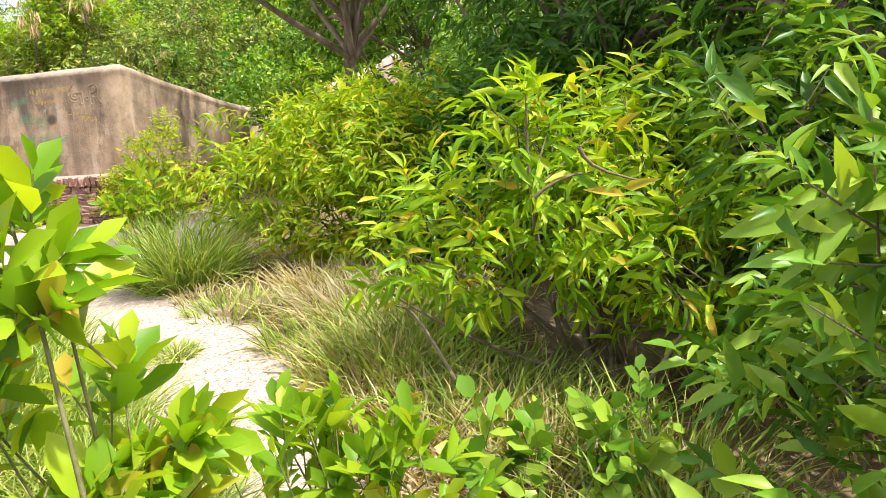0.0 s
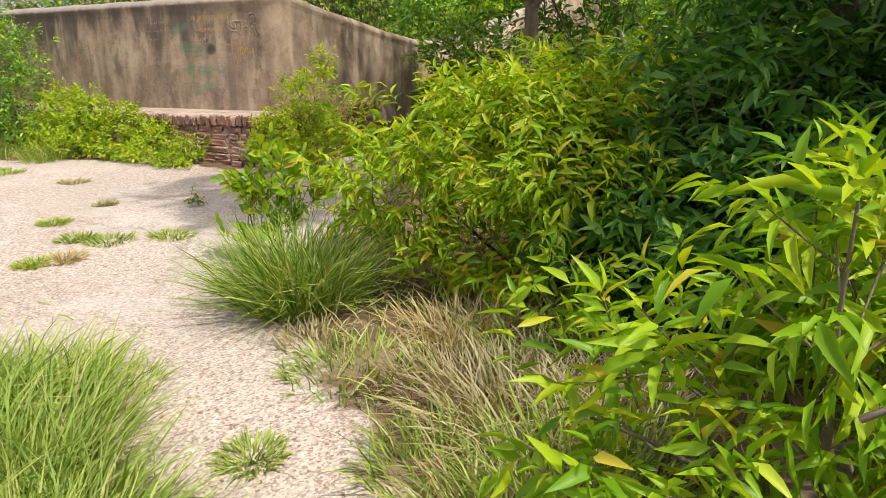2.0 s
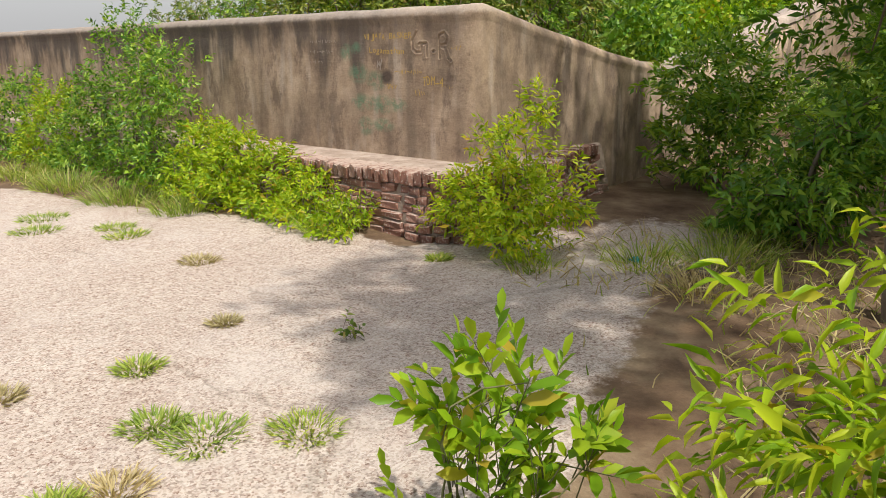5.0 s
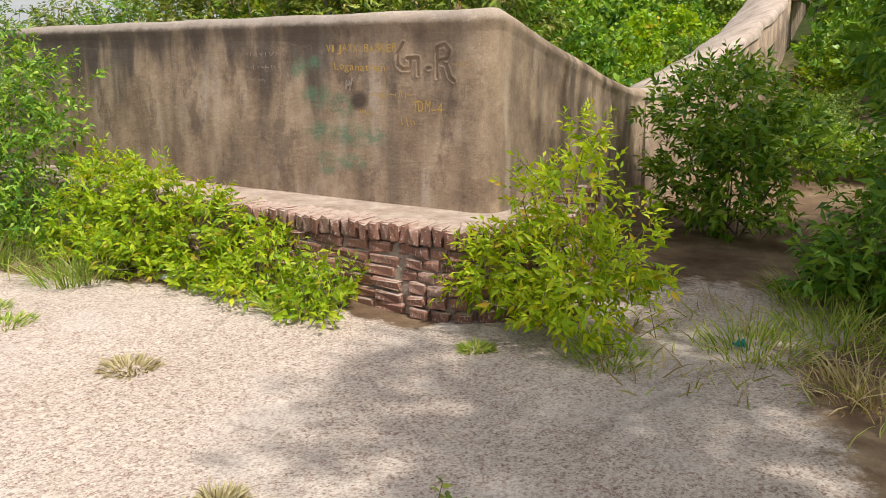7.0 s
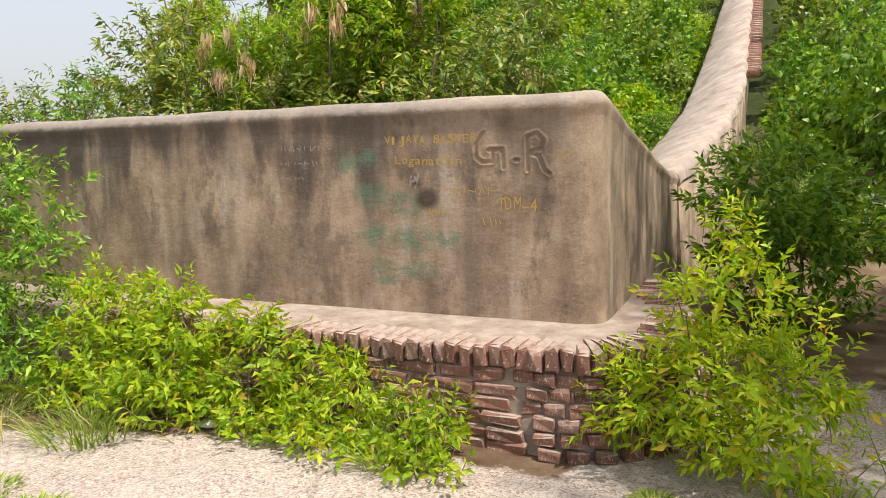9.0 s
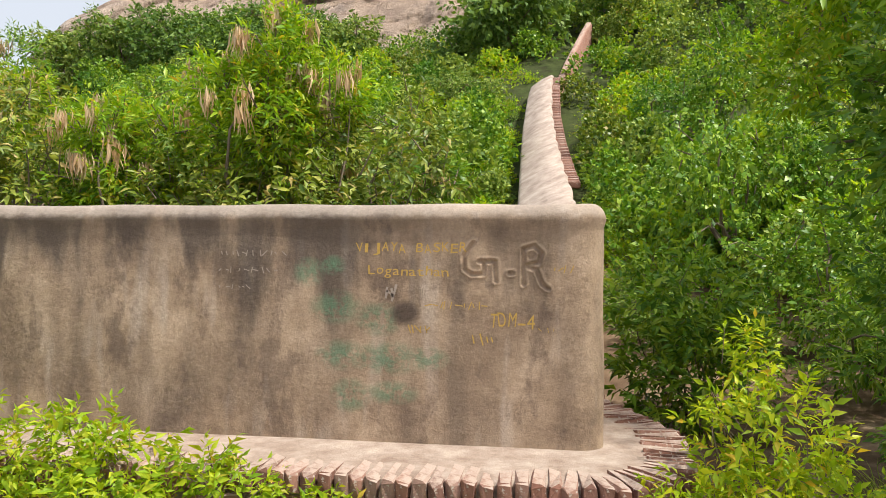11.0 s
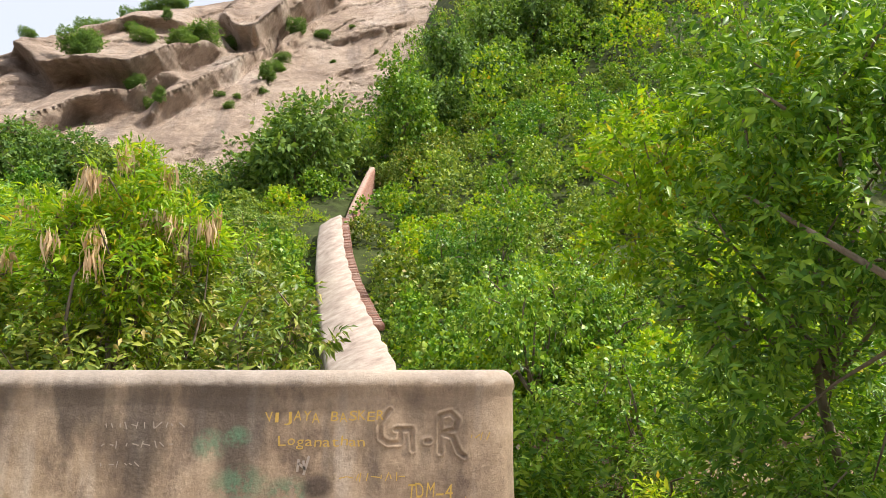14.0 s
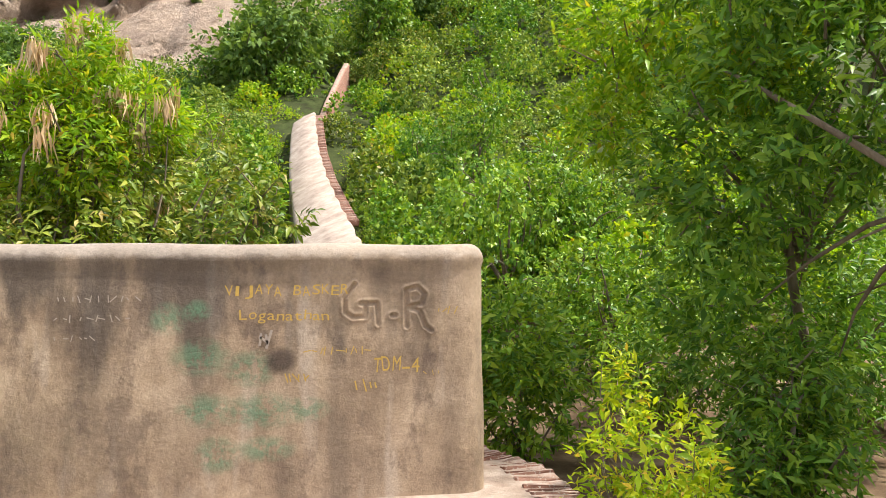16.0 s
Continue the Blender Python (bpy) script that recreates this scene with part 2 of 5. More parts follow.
def make_rock():
    m, t, b, _ = mat_base("granite")
    co = obco(t)
    n = tex(t, "Noise", co, 0.16, 8, 0.68)
    c = ramp(t, n.outputs[0], [(0.32, (0.31, 0.225, 0.175)), (0.48, (0.51, 0.385, 0.295)), (0.62, (0.62, 0.495, 0.405)), (0.75, (0.68, 0.59, 0.51))])
    # rain streaks down the slope, and stains along the splits
    s = tex(t, "Noise", co, 0.5, 7, 0.72, (1.0, 0.12, 0.12))
    c = mix(t, calc(t, "MULTIPLY", ramp(t, s.outputs[0], [(0.52, 0.0), (0.66, 1.0)]), 0.55), c, (0.19, 0.15, 0.13))
    turn = t.nodes.new("ShaderNodeMapping")
    turn.inputs["Rotation"].default_value = (0, radians(36), 0)
    t.links.new(co, turn.inputs["Vector"])
    sp = tex(t, "Noise", turn.outputs[0], 0.7, 8, 0.75, (0.16, 0.5, 1.0))
    c = mix(t, calc(t, "MULTIPLY", ramp(t, sp.outputs[0], [(0.54, 0.0), (0.62, 1.0)]), 0.65), c, (0.25, 0.17, 0.12))
    f = tex(t, "Noise", co, 1.6, 9, 0.78)
    c = mix(t, 0.85, c, mix(t, f.outputs[0], (0.05, 0.05, 0.05), (0.95, 0.95, 0.95)), "OVERLAY")
    t.links.new(c, b.inputs["Base Color"])
    b.inputs["Roughness"].default_value = 0.95
    bump(t, b, calc(t, "ADD", f.outputs[0], calc(t, "MULTIPLY", sp.outputs[0], 1.6)), 1.0, 0.7)
    return m


PLASTER = make_plaster("weathered_plaster", True)
HILL_PLASTER = make_plaster("hillside_plaster", False)
GROUND = make_ground()
COPING = make_simple("worn_lime_coping", (0.25, 0.19, 0.155), (0.47, 0.39, 0.33), 3.0, 0.95, 0.5, 0.02)
LIME = make_simple("lime_mortar", (0.24, 0.17, 0.13), (0.44, 0.36, 0.30), 7.0, 0.95, 0.6, 0.015)
MORTAR = make_simple("old_mortar", (0.17, 0.125, 0.095), (0.33, 0.26, 0.20), 8.0, 0.95, 0.6, 0.02)
BRICK = make_simple("fired_brick", (0.15, 0.065, 0.045), (0.36, 0.18, 0.13), 16.0, 0.92, 0.6, 0.012, speck=(0.40, 0.33, 0.28), vary=0.55)
ROCK = make_rock()
BARK = make_simple("bark", (0.10, 0.075, 0.05), (0.24, 0.19, 0.14), 12.0, 0.9, 0.6, 0.01, stretch=(1, 1, 0.25))
STEM = make_simple("green_stem", (0.09, 0.10, 0.03), (0.20, 0.19, 0.08), 20.0, 0.7)
LEAF_YELLOW = make_leaf("leaf_yellow_green", (0.13, 0.29, 0.012), (0.27, 0.46, 0.016), (0.46, 0.58, 0.03), 0.5, 0.42, (0.55, 0.42, 0.05))
LEAF_FRESH = make_leaf("leaf_fresh_green", (0.05, 0.15, 0.014), (0.15, 0.31, 0.024), (0.34, 0.48, 0.05), 0.36, 0.4)
# on the growth by the path this darker green also carries the shade
LEAF_DARK = make_leaf("leaf_dark_green", (0.036, 0.13, 0.016), (0.09, 0.23, 0.026), (0.18, 0.34, 0.046), 0.42, 0.4)
LEAF_OLIVE = make_leaf("leaf_olive_green", (0.06, 0.12, 0.016), (0.15, 0.23, 0.026), (0.33, 0.38, 0.06), 0.34, 0.42, (0.46, 0.38, 0.15))
LEAF_FAR = make_leaf("leaf_hillside", (0.07, 0.15, 0.03), (0.17, 0.28, 0.045), (0.34, 0.43, 0.09), 0.34, 0.6)
LEAF_DEEP = make_leaf("leaf_deep_green", (0.055, 0.13, 0.027), (0.12, 0.23, 0.045), (0.23, 0.36, 0.08), 0.4, 0.6)
LEAF_MID = make_leaf("leaf_mid_green", (0.045, 0.14, 0.015), (0.12, 0.27, 0.025), (0.27, 0.43, 0.05), 0.36, 0.42)
LEAF_LIME = make_leaf("leaf_lime_green", (0.18, 0.33, 0.013), (0.34, 0.50, 0.018), (0.53, 0.60, 0.03), 0.5, 0.42, (0.55, 0.42, 0.05))
GRASS = make_leaf("grass_blade", (0.14, 0.24, 0.03), (0.28, 0.39, 0.06), (0.46, 0.52, 0.14), 0.42, 0.5, (0.58, 0.49, 0.24))
STRAW = make_leaf("dry_grass", (0.26, 0.20, 0.09), (0.44, 0.37, 0.19), (0.60, 0.53, 0.33), 0.35, 0.6)
POD = make_leaf("dry_pod", (0.36, 0.24, 0.13), (0.54, 0.39, 0.24), (0.70, 0.56, 0.40), 0.25, 0.6)
YELLOW_PAINT = make_plain("yellow_paint", (0.5, 0.32, 0.065))
WHITE_PAINT = make_plain("white_chalk", (0.35, 0.29, 0.245))
GREEN_PAINT = make_plain("green_paint", (0.09, 0.23, 0.13))
TEAL = make_plain("teal_plastic", (0.03, 0.25, 0.22), 0.4)
WRAPPER = make_plain("white_plastic", (0.72, 0.72, 0.74), 0.4)


# ---- mesh helpers ----
def mesh_np(name, verts, faces, mat, smooth=False):
    """A mesh from an array of vertices and one array of faces of equal size."""
    me = bpy.data.meshes.new(name)
    verts, faces = np.asarray(verts, np.float32), np.asarray(faces, np.int32)
    k = faces.shape[1]
    me.vertices.add(len(verts))
    me.vertices.foreach_set("co", verts.ravel())
    me.loops.add(faces.size)
    me.loops.foreach_set("vertex_index", faces.ravel())
    me.polygons.add(len(faces))
    me.polygons.foreach_set("loop_start", np.arange(0, faces.size, k, dtype=np.int32))
    me.polygons.foreach_set("loop_total", np.full(len(faces), k, np.int32))
    if smooth:
        me.polygons.foreach_set("use_smooth", np.ones(len(faces), bool))
    me.materials.append(mat)
    me.update(calc_edges=True)
    return me


def child(name, me, parent, label=""):
    ob = new(name, me)
    ob.parent = parent
    return tagged(ob, label=label)


def part(name, bm, mat, parent, label="", smooth=False):
    me = bpy.data.meshes.new(name)
    bm.to_mesh(me)
    bm.free()
    me.materials.append(mat)
    if smooth:
        for p in me.polygons:
            p.use_smooth = True
    return child(name, me, parent, label)


def smooth01(v):
    v = np.clip(v, 0, 1)
    return v * v * (3 - 2 * v)


GY = (-400, -60, -9, 3, 7, 10, 13, 16, 19, 22, 24.2, 27, 31, 36, 44, 52, 64, 90, 140, 400)
GZ = (-6, -1, 0, 0, .55, 1.1, 1.85, 2.75, 3.8, 5.1, 6.0, 7.5, 9.8, 12.4, 16.3, 20.5, 27, 39, 52, 60)


def ground_z(x, y):
    x, y = np.asarray(x, float), np.asarray(y, float)
    base = np.interp(y, GY, GZ)
    fall = 0.05 + 0.95 * smooth01((x + 14 + 0.9 * np.clip(y - 5, 0, 60)) / 20)
    rise = 1 + 0.03 * np.clip(x - 2, 0, 24)
    z = base * np.where(base > 0, fall * rise, 1)
    z = z * (1 - 0.30 * smooth01((y - 24) / 8) * smooth01((-0.5 - x) / 6))
    dip = smooth01(((x - 4.0) * 0.5 + (-4.6 - y) * 0.85) / 3.2)
    z = z - 0.42 * dip * (1 - smooth01((np.hypot(x, y) - 14) / 10))
    lump = 0.02 * np.sin(1.7 * x + 0.6) * np.sin(1.3 * y) + 0.012 * np.sin(4.1 * x + 1) * np.sin(3.7 * y + 2)
    return z + lump


def gz(x, y):
    return float(ground_z(x, y))


# ---- leaf and plant builders ----
LANCE = (np.array([[0, 0, 0], [.28, .46, .10], [.28, 0, .02], [.28, -.46, .10], [.62, .36, .0], [.62, 0, -.08], [.62, -.36, .0], [1, 0, -.24]]),
         np.array([[0, 2, 1], [0, 3, 2], [1, 2, 4], [2, 5, 4], [2, 3, 5], [3, 6, 5], [4, 5, 7], [5, 6, 7]]))
OVATE = (np.array([[0, 0, 0], [.30, .40, .06], [.30, 0, .0], [.30, -.40, .06], [.70, .5, .04], [.70, 0, -.04], [.70, -.5, .04], [1, 0, -.10]]),
         LANCE[1])
MIDDLE = (np.array([[0, 0, 0], [.42, .46, .08], [.42, 0, .0], [.42, -.46, .08], [1, 0, -.2]]), np.array([[0, 2, 1], [0, 3, 2], [1, 2, 4], [2, 3, 4]]))
SIMPLE = (np.array([[0, 0, 0], [.45, .5, .07], [1, 0, -.14], [.45, -.5, .07]]), np.array([[0, 3, 1], [3, 2, 1]]))
BLADE = (np.array([[0, .5, 0], [0, -.5, 0], [.36, .45, .07], [.36, -.45, .07], [.72, .3, -.03], [.72, -.3, -.03], [1, 0, -.24]]),
         np.array([[0, 1, 3], [0, 3, 2], [2, 3, 5], [2, 5, 4], [4, 5, 6]]))


def unit(v):
    return v / np.maximum(np.linalg.norm(v, axis=-1, keepdims=True), 1e-9)


def leaf_mesh(name, pos, axis, side, length, width, shape, mat):
    """Leaves of one outline, each at a place, along an axis, with its own side direction, length and width."""
    tv, tf = shape
    axis = unit(axis)
    norm = unit(np.cross(axis, side))
    flip = norm[:, 2] < 0
    norm[flip] *= -1
    s = np.cross(norm, axis)
    v = (pos[:, None] + tv[None, :, :1] * (length[:, None] * axis)[:, None] + tv[None, :, 1:2] * (width[:, None] * s)[:, None]
         + tv[None, :, 2:] * (length[:, None] * norm)[:, None])
    f = tf[None] + (np.arange(len(pos)) * len(tv))[:, None, None]
    return mesh_np(name, v.reshape(-1, 3), f.reshape(-1, 3), mat, True)


def shoots_in(rng, lobes, n, shell=0.55):
    """Places for shoots in lumpy ellipsoids, most of them near the outside, and the way each one points."""
    vol = np.array([(r[3] * r[4] * r[5]) ** 0.7 for r in lobes])
    which = rng.choice(len(lobes), n, p=vol / vol.sum())
    lob = np.array(lobes)[which]
    d = unit(rng.normal(size=(n, 3)))
    # shoots gather in clumps, with gaps between them
    seeds = unit(rng.normal(size=(max(6, n // 14), 3)))
    near = seeds[rng.integers(len(seeds), size=n)]
    d = unit(np.where(rng.random((n, 1)) < 0.75, near + 0.30 * rng.normal(size=(n, 3)), d))
    lump = 1 + 0.16 * np.sin(5 * d[:, 0] + lob[:, 0] * 3) + 0.16 * np.sin(6 * d[:, 1] + 2 * d[:, 2] * 3 + lob[:, 1]) + 0.10 * rng.normal(size=n)
    r = (shell + (1 - shell) * rng.random(n) ** 0.6) * lump
    p = lob[:, :3] + d * lob[:, 3:] * r[:, None]
    return p, d


def tubes(name, lines, mat, sides=6):
    """Tapered limbs. Each line: an array of points and radii at its two ends."""
    vs, fs, base = [], [], 0
    ang = np.arange(sides) * 2 * np.pi / sides
    for pts, r0, r1 in lines:
        pts = np.asarray(pts, float)
        n = len(pts)
        tan = unit(np.gradient(pts, axis=0))
        ref = np.where(np.abs(tan[:, 2:]) < 0.9, [[0, 0, 1.0]], [[1.0, 0, 0]])
        a = unit(np.cross(tan, ref))
        b = np.cross(tan, a)
        rad = np.linspace(r0, r1, n)[:, None, None]
        ring = pts[:, None] + rad * (np.cos(ang)[None, :, None] * a[:, None] + np.sin(ang)[None, :, None] * b[:, None])
        vs.append(ring.reshape(-1, 3))
        i, j = np.meshgrid(np.arange(n - 1), np.arange(sides), indexing="ij")
        k = (j + 1) % sides
        fs.append(np.stack([i * sides + j, i * sides + k, (i + 1) * sides + k, (i + 1) * sides + j], -1).reshape(-1, 4) + base)
        base += n * sides
    return mesh_np(name, np.concatenate(vs), np.concatenate(fs), mat, True)


def limb(rng, a, b, bend=0.12, n=6):
    a, b = np.asarray(a, float), np.asarray(b, float)
    t = np.linspace(0, 1, n)[:, None]
    off = rng.normal(size=3) * bend * np.linalg.norm(b - a)
    return a + (b - a) * t + off * np.sin(np.pi * t) + np.array([0, 0, 0.12 * np.linalg.norm(b - a)]) * np.sin(np.pi * t)


def plant(name, base, lobes, n, per, size, shape, mat, seed, label, category, group="", droop=0.5, spread=0.9, width=0.3, shell=0.5,
          trunk=0.02, limbs=9, stem_mat=None, up=0.45, reach=1.0, twig=1.6):
    """A shrub or tree: a root Empty, a trunk with limbs, and a crown of leafy shoots. Lobes: ellipsoids, relative to the base."""
    rng = np.random.default_rng(seed)
    root = tagged(new(name), label=label, category=category, group=group)
    root.location = base
    p, d = shoots_in(rng, lobes, n, shell)
    p[:, 2] = np.maximum(p[:, 2], 0.04)
    way = unit(d * 0.8 + np.array([0, 0, up]) + 0.35 * rng.normal(size=(n, 3)))
    k = np.repeat(np.arange(n), per)
    m = len(k)
    a = unit(np.cross(way, rng.normal(size=(n, 3))))
    b = np.cross(way, a)
    s = np.tile(np.arange(per), n) / max(per - 1, 1)
    # leaves in turn to both sides of the shoot, the last one at its tip
    phi = np.tile(np.arange(per) * np.pi, n) + rng.normal(size=m) * 0.55
    rad = np.cos(phi)[:, None] * a[k] + np.sin(phi)[:, None] * b[k]
    open_ = spread * (1 - 0.75 * s ** 3)[:, None]
    axis = unit(way[k] * (1 - 0.3 * open_) + rad * open_ + np.array([0, 0, -droop]) * (0.6 + 0.8 * rng.random((m, 1))))
    ln = size * (0.6 + 0.65 * rng.random(m)) * (0.75 + 0.35 * np.sin(np.pi * np.clip(s + 0.15, 0, 1)))
    pos = p[k] + way[k] * (size * twig * (s - 0.6))[:, None]
    side = np.cross(axis, way[k] + 0.5 * rng.normal(size=(m, 3)))
    keep = pos[:, 2] > 0.03
    me = leaf_mesh("crown", pos[keep], axis[keep], side[keep], ln[keep], (ln * width * 2 * (0.8 + 0.4 * rng.random(m)))[keep], shape, mat)
    lines = []
    top = max(l[2] for l in lobes)
    stem_mat = stem_mat or BARK
    if trunk > 0.03:
        c = np.mean([l[:3] for l in lobes], axis=0)
        fork = np.array([c[0] * 0.6, c[1] * 0.6, top * 0.45])
        lines.append((limb(rng, (0, 0, -0.1), fork, 0.06, 8), trunk, trunk * 0.7))
        for q in rng.choice(n, min(limbs, n), replace=False):
            lines.append((limb(rng, fork * (0.75 + 0.25 * rng.random()), p[q] * reach, 0.1), trunk * 0.5, trunk * 0.08))
    else:
        for q in rng.choice(n, min(limbs, n), replace=False):
            lines.append((limb(rng, (rng.normal() * 0.06, rng.normal() * 0.06, -0.05), p[q] * reach, 0.1), trunk, trunk * 0.3))
    # twigs carry the shoots nearest to the outside
    for q in rng.choice(n, min(n, limbs * 6), replace=False):
        lines.append((np.array([p[q] - way[q] * size * twig * 1.3, p[q], p[q] + way[q] * size * twig * 0.35]), trunk * 0.16 + 0.0012, 0.001))
    tagged(child("trunk" if trunk > 0.03 else "stem", tubes("stems", lines, stem_mat, 6), root), kind="stuff")
    tagged(child("crown", me, root), kind="stuff")
    return root


def grass_tuft(name, x, y, r, h, n, seed, mat, label, lean=0.7, category="grass", z=None, flat=1.0):
    """A tuft of arching blades that spring from a small patch of ground."""
    rng = np.random.default_rng(seed)
    ang, rad = rng.random(n) * 2 * np.pi, r * 0.75 * np.sqrt(rng.random(n))
    out = np.stack([np.cos(ang), np.sin(ang), np.zeros(n)], 1)
    pos = out * rad[:, None]
    zz = ground_z(x + pos[:, 0], y + pos[:, 1]) - gz(x, y)
    pos[:, 2] = zz - 0.01
    axis = unit(out * (lean * (0.25 + rad / r))[:, None] + np.array([0, 0, flat]) + 0.33 * rng.normal(size=(n, 3)))
    axis[:, 2] = np.abs(axis[:, 2]) + 0.05
    ln = h * (0.45 + 0.75 * rng.random(n))
    side = np.stack([-np.sin(ang), np.cos(ang), np.zeros(n)], 1) + 0.6 * rng.normal(size=(n, 3))
    w = 0.0022 + 0.0028 * rng.random(n)
    me = leaf_mesh(name, pos, axis, side, ln, w * 2, BLADE, mat)
    ob = tagged(new(name, me), label=label, category=category, kind="stuff")
    ob.location = (x, y, gz(x, y))
    return ob


# ---- ground ----
def axis_lines(spans):
    out = []
    for a, b, n in spans:
        out += list(np.linspace(a, b, n, endpoint=False))
    return np.array(out + [spans[-1][1]])


def build_ground():
    xs = axis_lines([(-600, -100, 10), (-100, -20, 32), (-20, -8, 20), (-8, 9, 130), (9, 30, 26), (30, 100, 28), (100, 600, 10)])
    ys = axis_lines([(-600, -60, 8), (-60, -9, 26), (-9, 5, 110), (5, 40, 50), (40, 140, 50), (140, 600, 8)])
    gx, gy = np.meshgrid(xs, ys)
    z = ground_z(gx, gy)
    far = smooth01((gy - 6) / 10)
    z = z + far * (0.5 * np.sin(gx * 0.31 + gy * 0.11) * np.sin(gy * 0.27) + 0.9 * np.sin(gx * 0.09 + 1) * np.sin(gy * 0.08))
    # the bedrock rises out of the soil here
    z = z - 9 * smooth01((gy - 49) / 5) * smooth01((4 + 0.35 * (gy - 66) - gx) / 6) * (1 - smooth01((gy - 118) / 10))
    v = np.stack([gx, gy, z], -1).reshape(-1, 3)
    nx = len(xs)
    i, j = np.meshgrid(np.arange(len(ys) - 1), np.arange(nx - 1), indexing="ij")
    a = i * nx + j
    f = np.stack([a, a + 1, a + nx + 1, a + nx], -1).reshape(-1, 4)
    me = mesh_np("ground", v, f, GROUND, True)
    x, y = v[:, 0], v[:, 1]
    yard = smooth01((y + 11) / 1.0) * smooth01((0.6 - y) / 0.8) * smooth01((3.3 - 0.35 * (y + 3) - x) / 0.9) * smooth01((x + 9) / 1.0)
    left_edge = smooth01((-(y + 0.62) - 0.24 * np.clip(-x - 0.7, 0, 9)) / 0.5)
    yard = yard * np.where(x < 0.2, left_edge, 1)
    lane = np.exp(-(((x - 4.1) * 0.59 + (y + 4.83) * 0.81) / 0.5) ** 2)
    along = (x - 4.1) * 0.81 - (y + 4.83) * 0.59
    lane = lane * smooth01((along + 1.8) / 0.8) * smooth01((3.6 - along) / 1.0) * 0.85
    back = np.exp(-(((x - 1.5) / 0.8) ** 2 + ((y - 0.3) / 0.9) ** 2)) * 0.9 + np.exp(-(((x - 1.7) / 0.5) ** 2 + ((y - 6.5) / 1.6) ** 2)) * 0.8
    at = me.attributes.new("paved", "FLOAT", "POINT")
    at.data.foreach_set("value", np.clip(np.maximum(np.maximum(yard, lane), back), 0, 1).astype(np.float32))
    at = me.attributes.new("grown", "FLOAT", "POINT")
    at.data.foreach_set("value", (smooth01((y - 8) / 4) * 0.9).astype(np.float32))
    ob = tagged(new("ground", me), label="worn pale concrete and dry earth sloping up into a hillside", category="ground", kind="structure")
    return ob


build_ground()


# ---- parapet wall ----
def carved(x, z):
    """Depth of the carved letters G . R in the plaster, in metres."""
    strokes = [((-.555, 1.52), (-.605, 1.45)), ((-.605, 1.45), (-.602, 1.385)), ((-.602, 1.385), (-.565, 1.358)), ((-.565, 1.358), (-.505, 1.36)),
               ((-.505, 1.36), (-.50, 1.425)), ((-.50, 1.425), (-.445, 1.425)), ((-.445, 1.425), (-.44, 1.325)), ((-.525, 1.425), (-.50, 1.425)),
               ((-.37, 1.365), (-.355, 1.365)),
               ((-.30, 1.31), (-.30, 1.49)), ((-.30, 1.49), (-.245, 1.505)), ((-.245, 1.505), (-.21, 1.47)), ((-.21, 1.47), (-.225, 1.42)),
               ((-.225, 1.42), (-.30, 1.405)), ((-.30, 1.405), (-.235, 1.385)), ((-.235, 1.385), (-.205, 1.31)), ((-.205, 1.31), (-.175, 1.29))]
    d = np.full(np.shape(x), 9.0)
    for (ax, az), (bx, bz) in strokes:
        ux, uz = bx - ax, bz - az
        s = np.clip(((x - ax) * ux + (z - az) * uz) / (ux * ux + uz * uz), 0, 1)
        d = np.minimum(d, np.hypot(x - ax - s * ux, z - az - s * uz))
    return 0.009 * smooth01((0.011 - d) / 0.006) - 0.005 * np.exp(-((d - 0.018) / 0.005) ** 2)


WALL_BASE = 0.485


def wall_top(y):
    """Height of the parapet along its side that runs back from the corner."""
    return float(np.interp(y, (0, .2, .45, 1.15, 2.1, 2.9, 3.35), (1.72, 1.705, 1.655, 1.515, 1.34, 1.215, 1.20)))


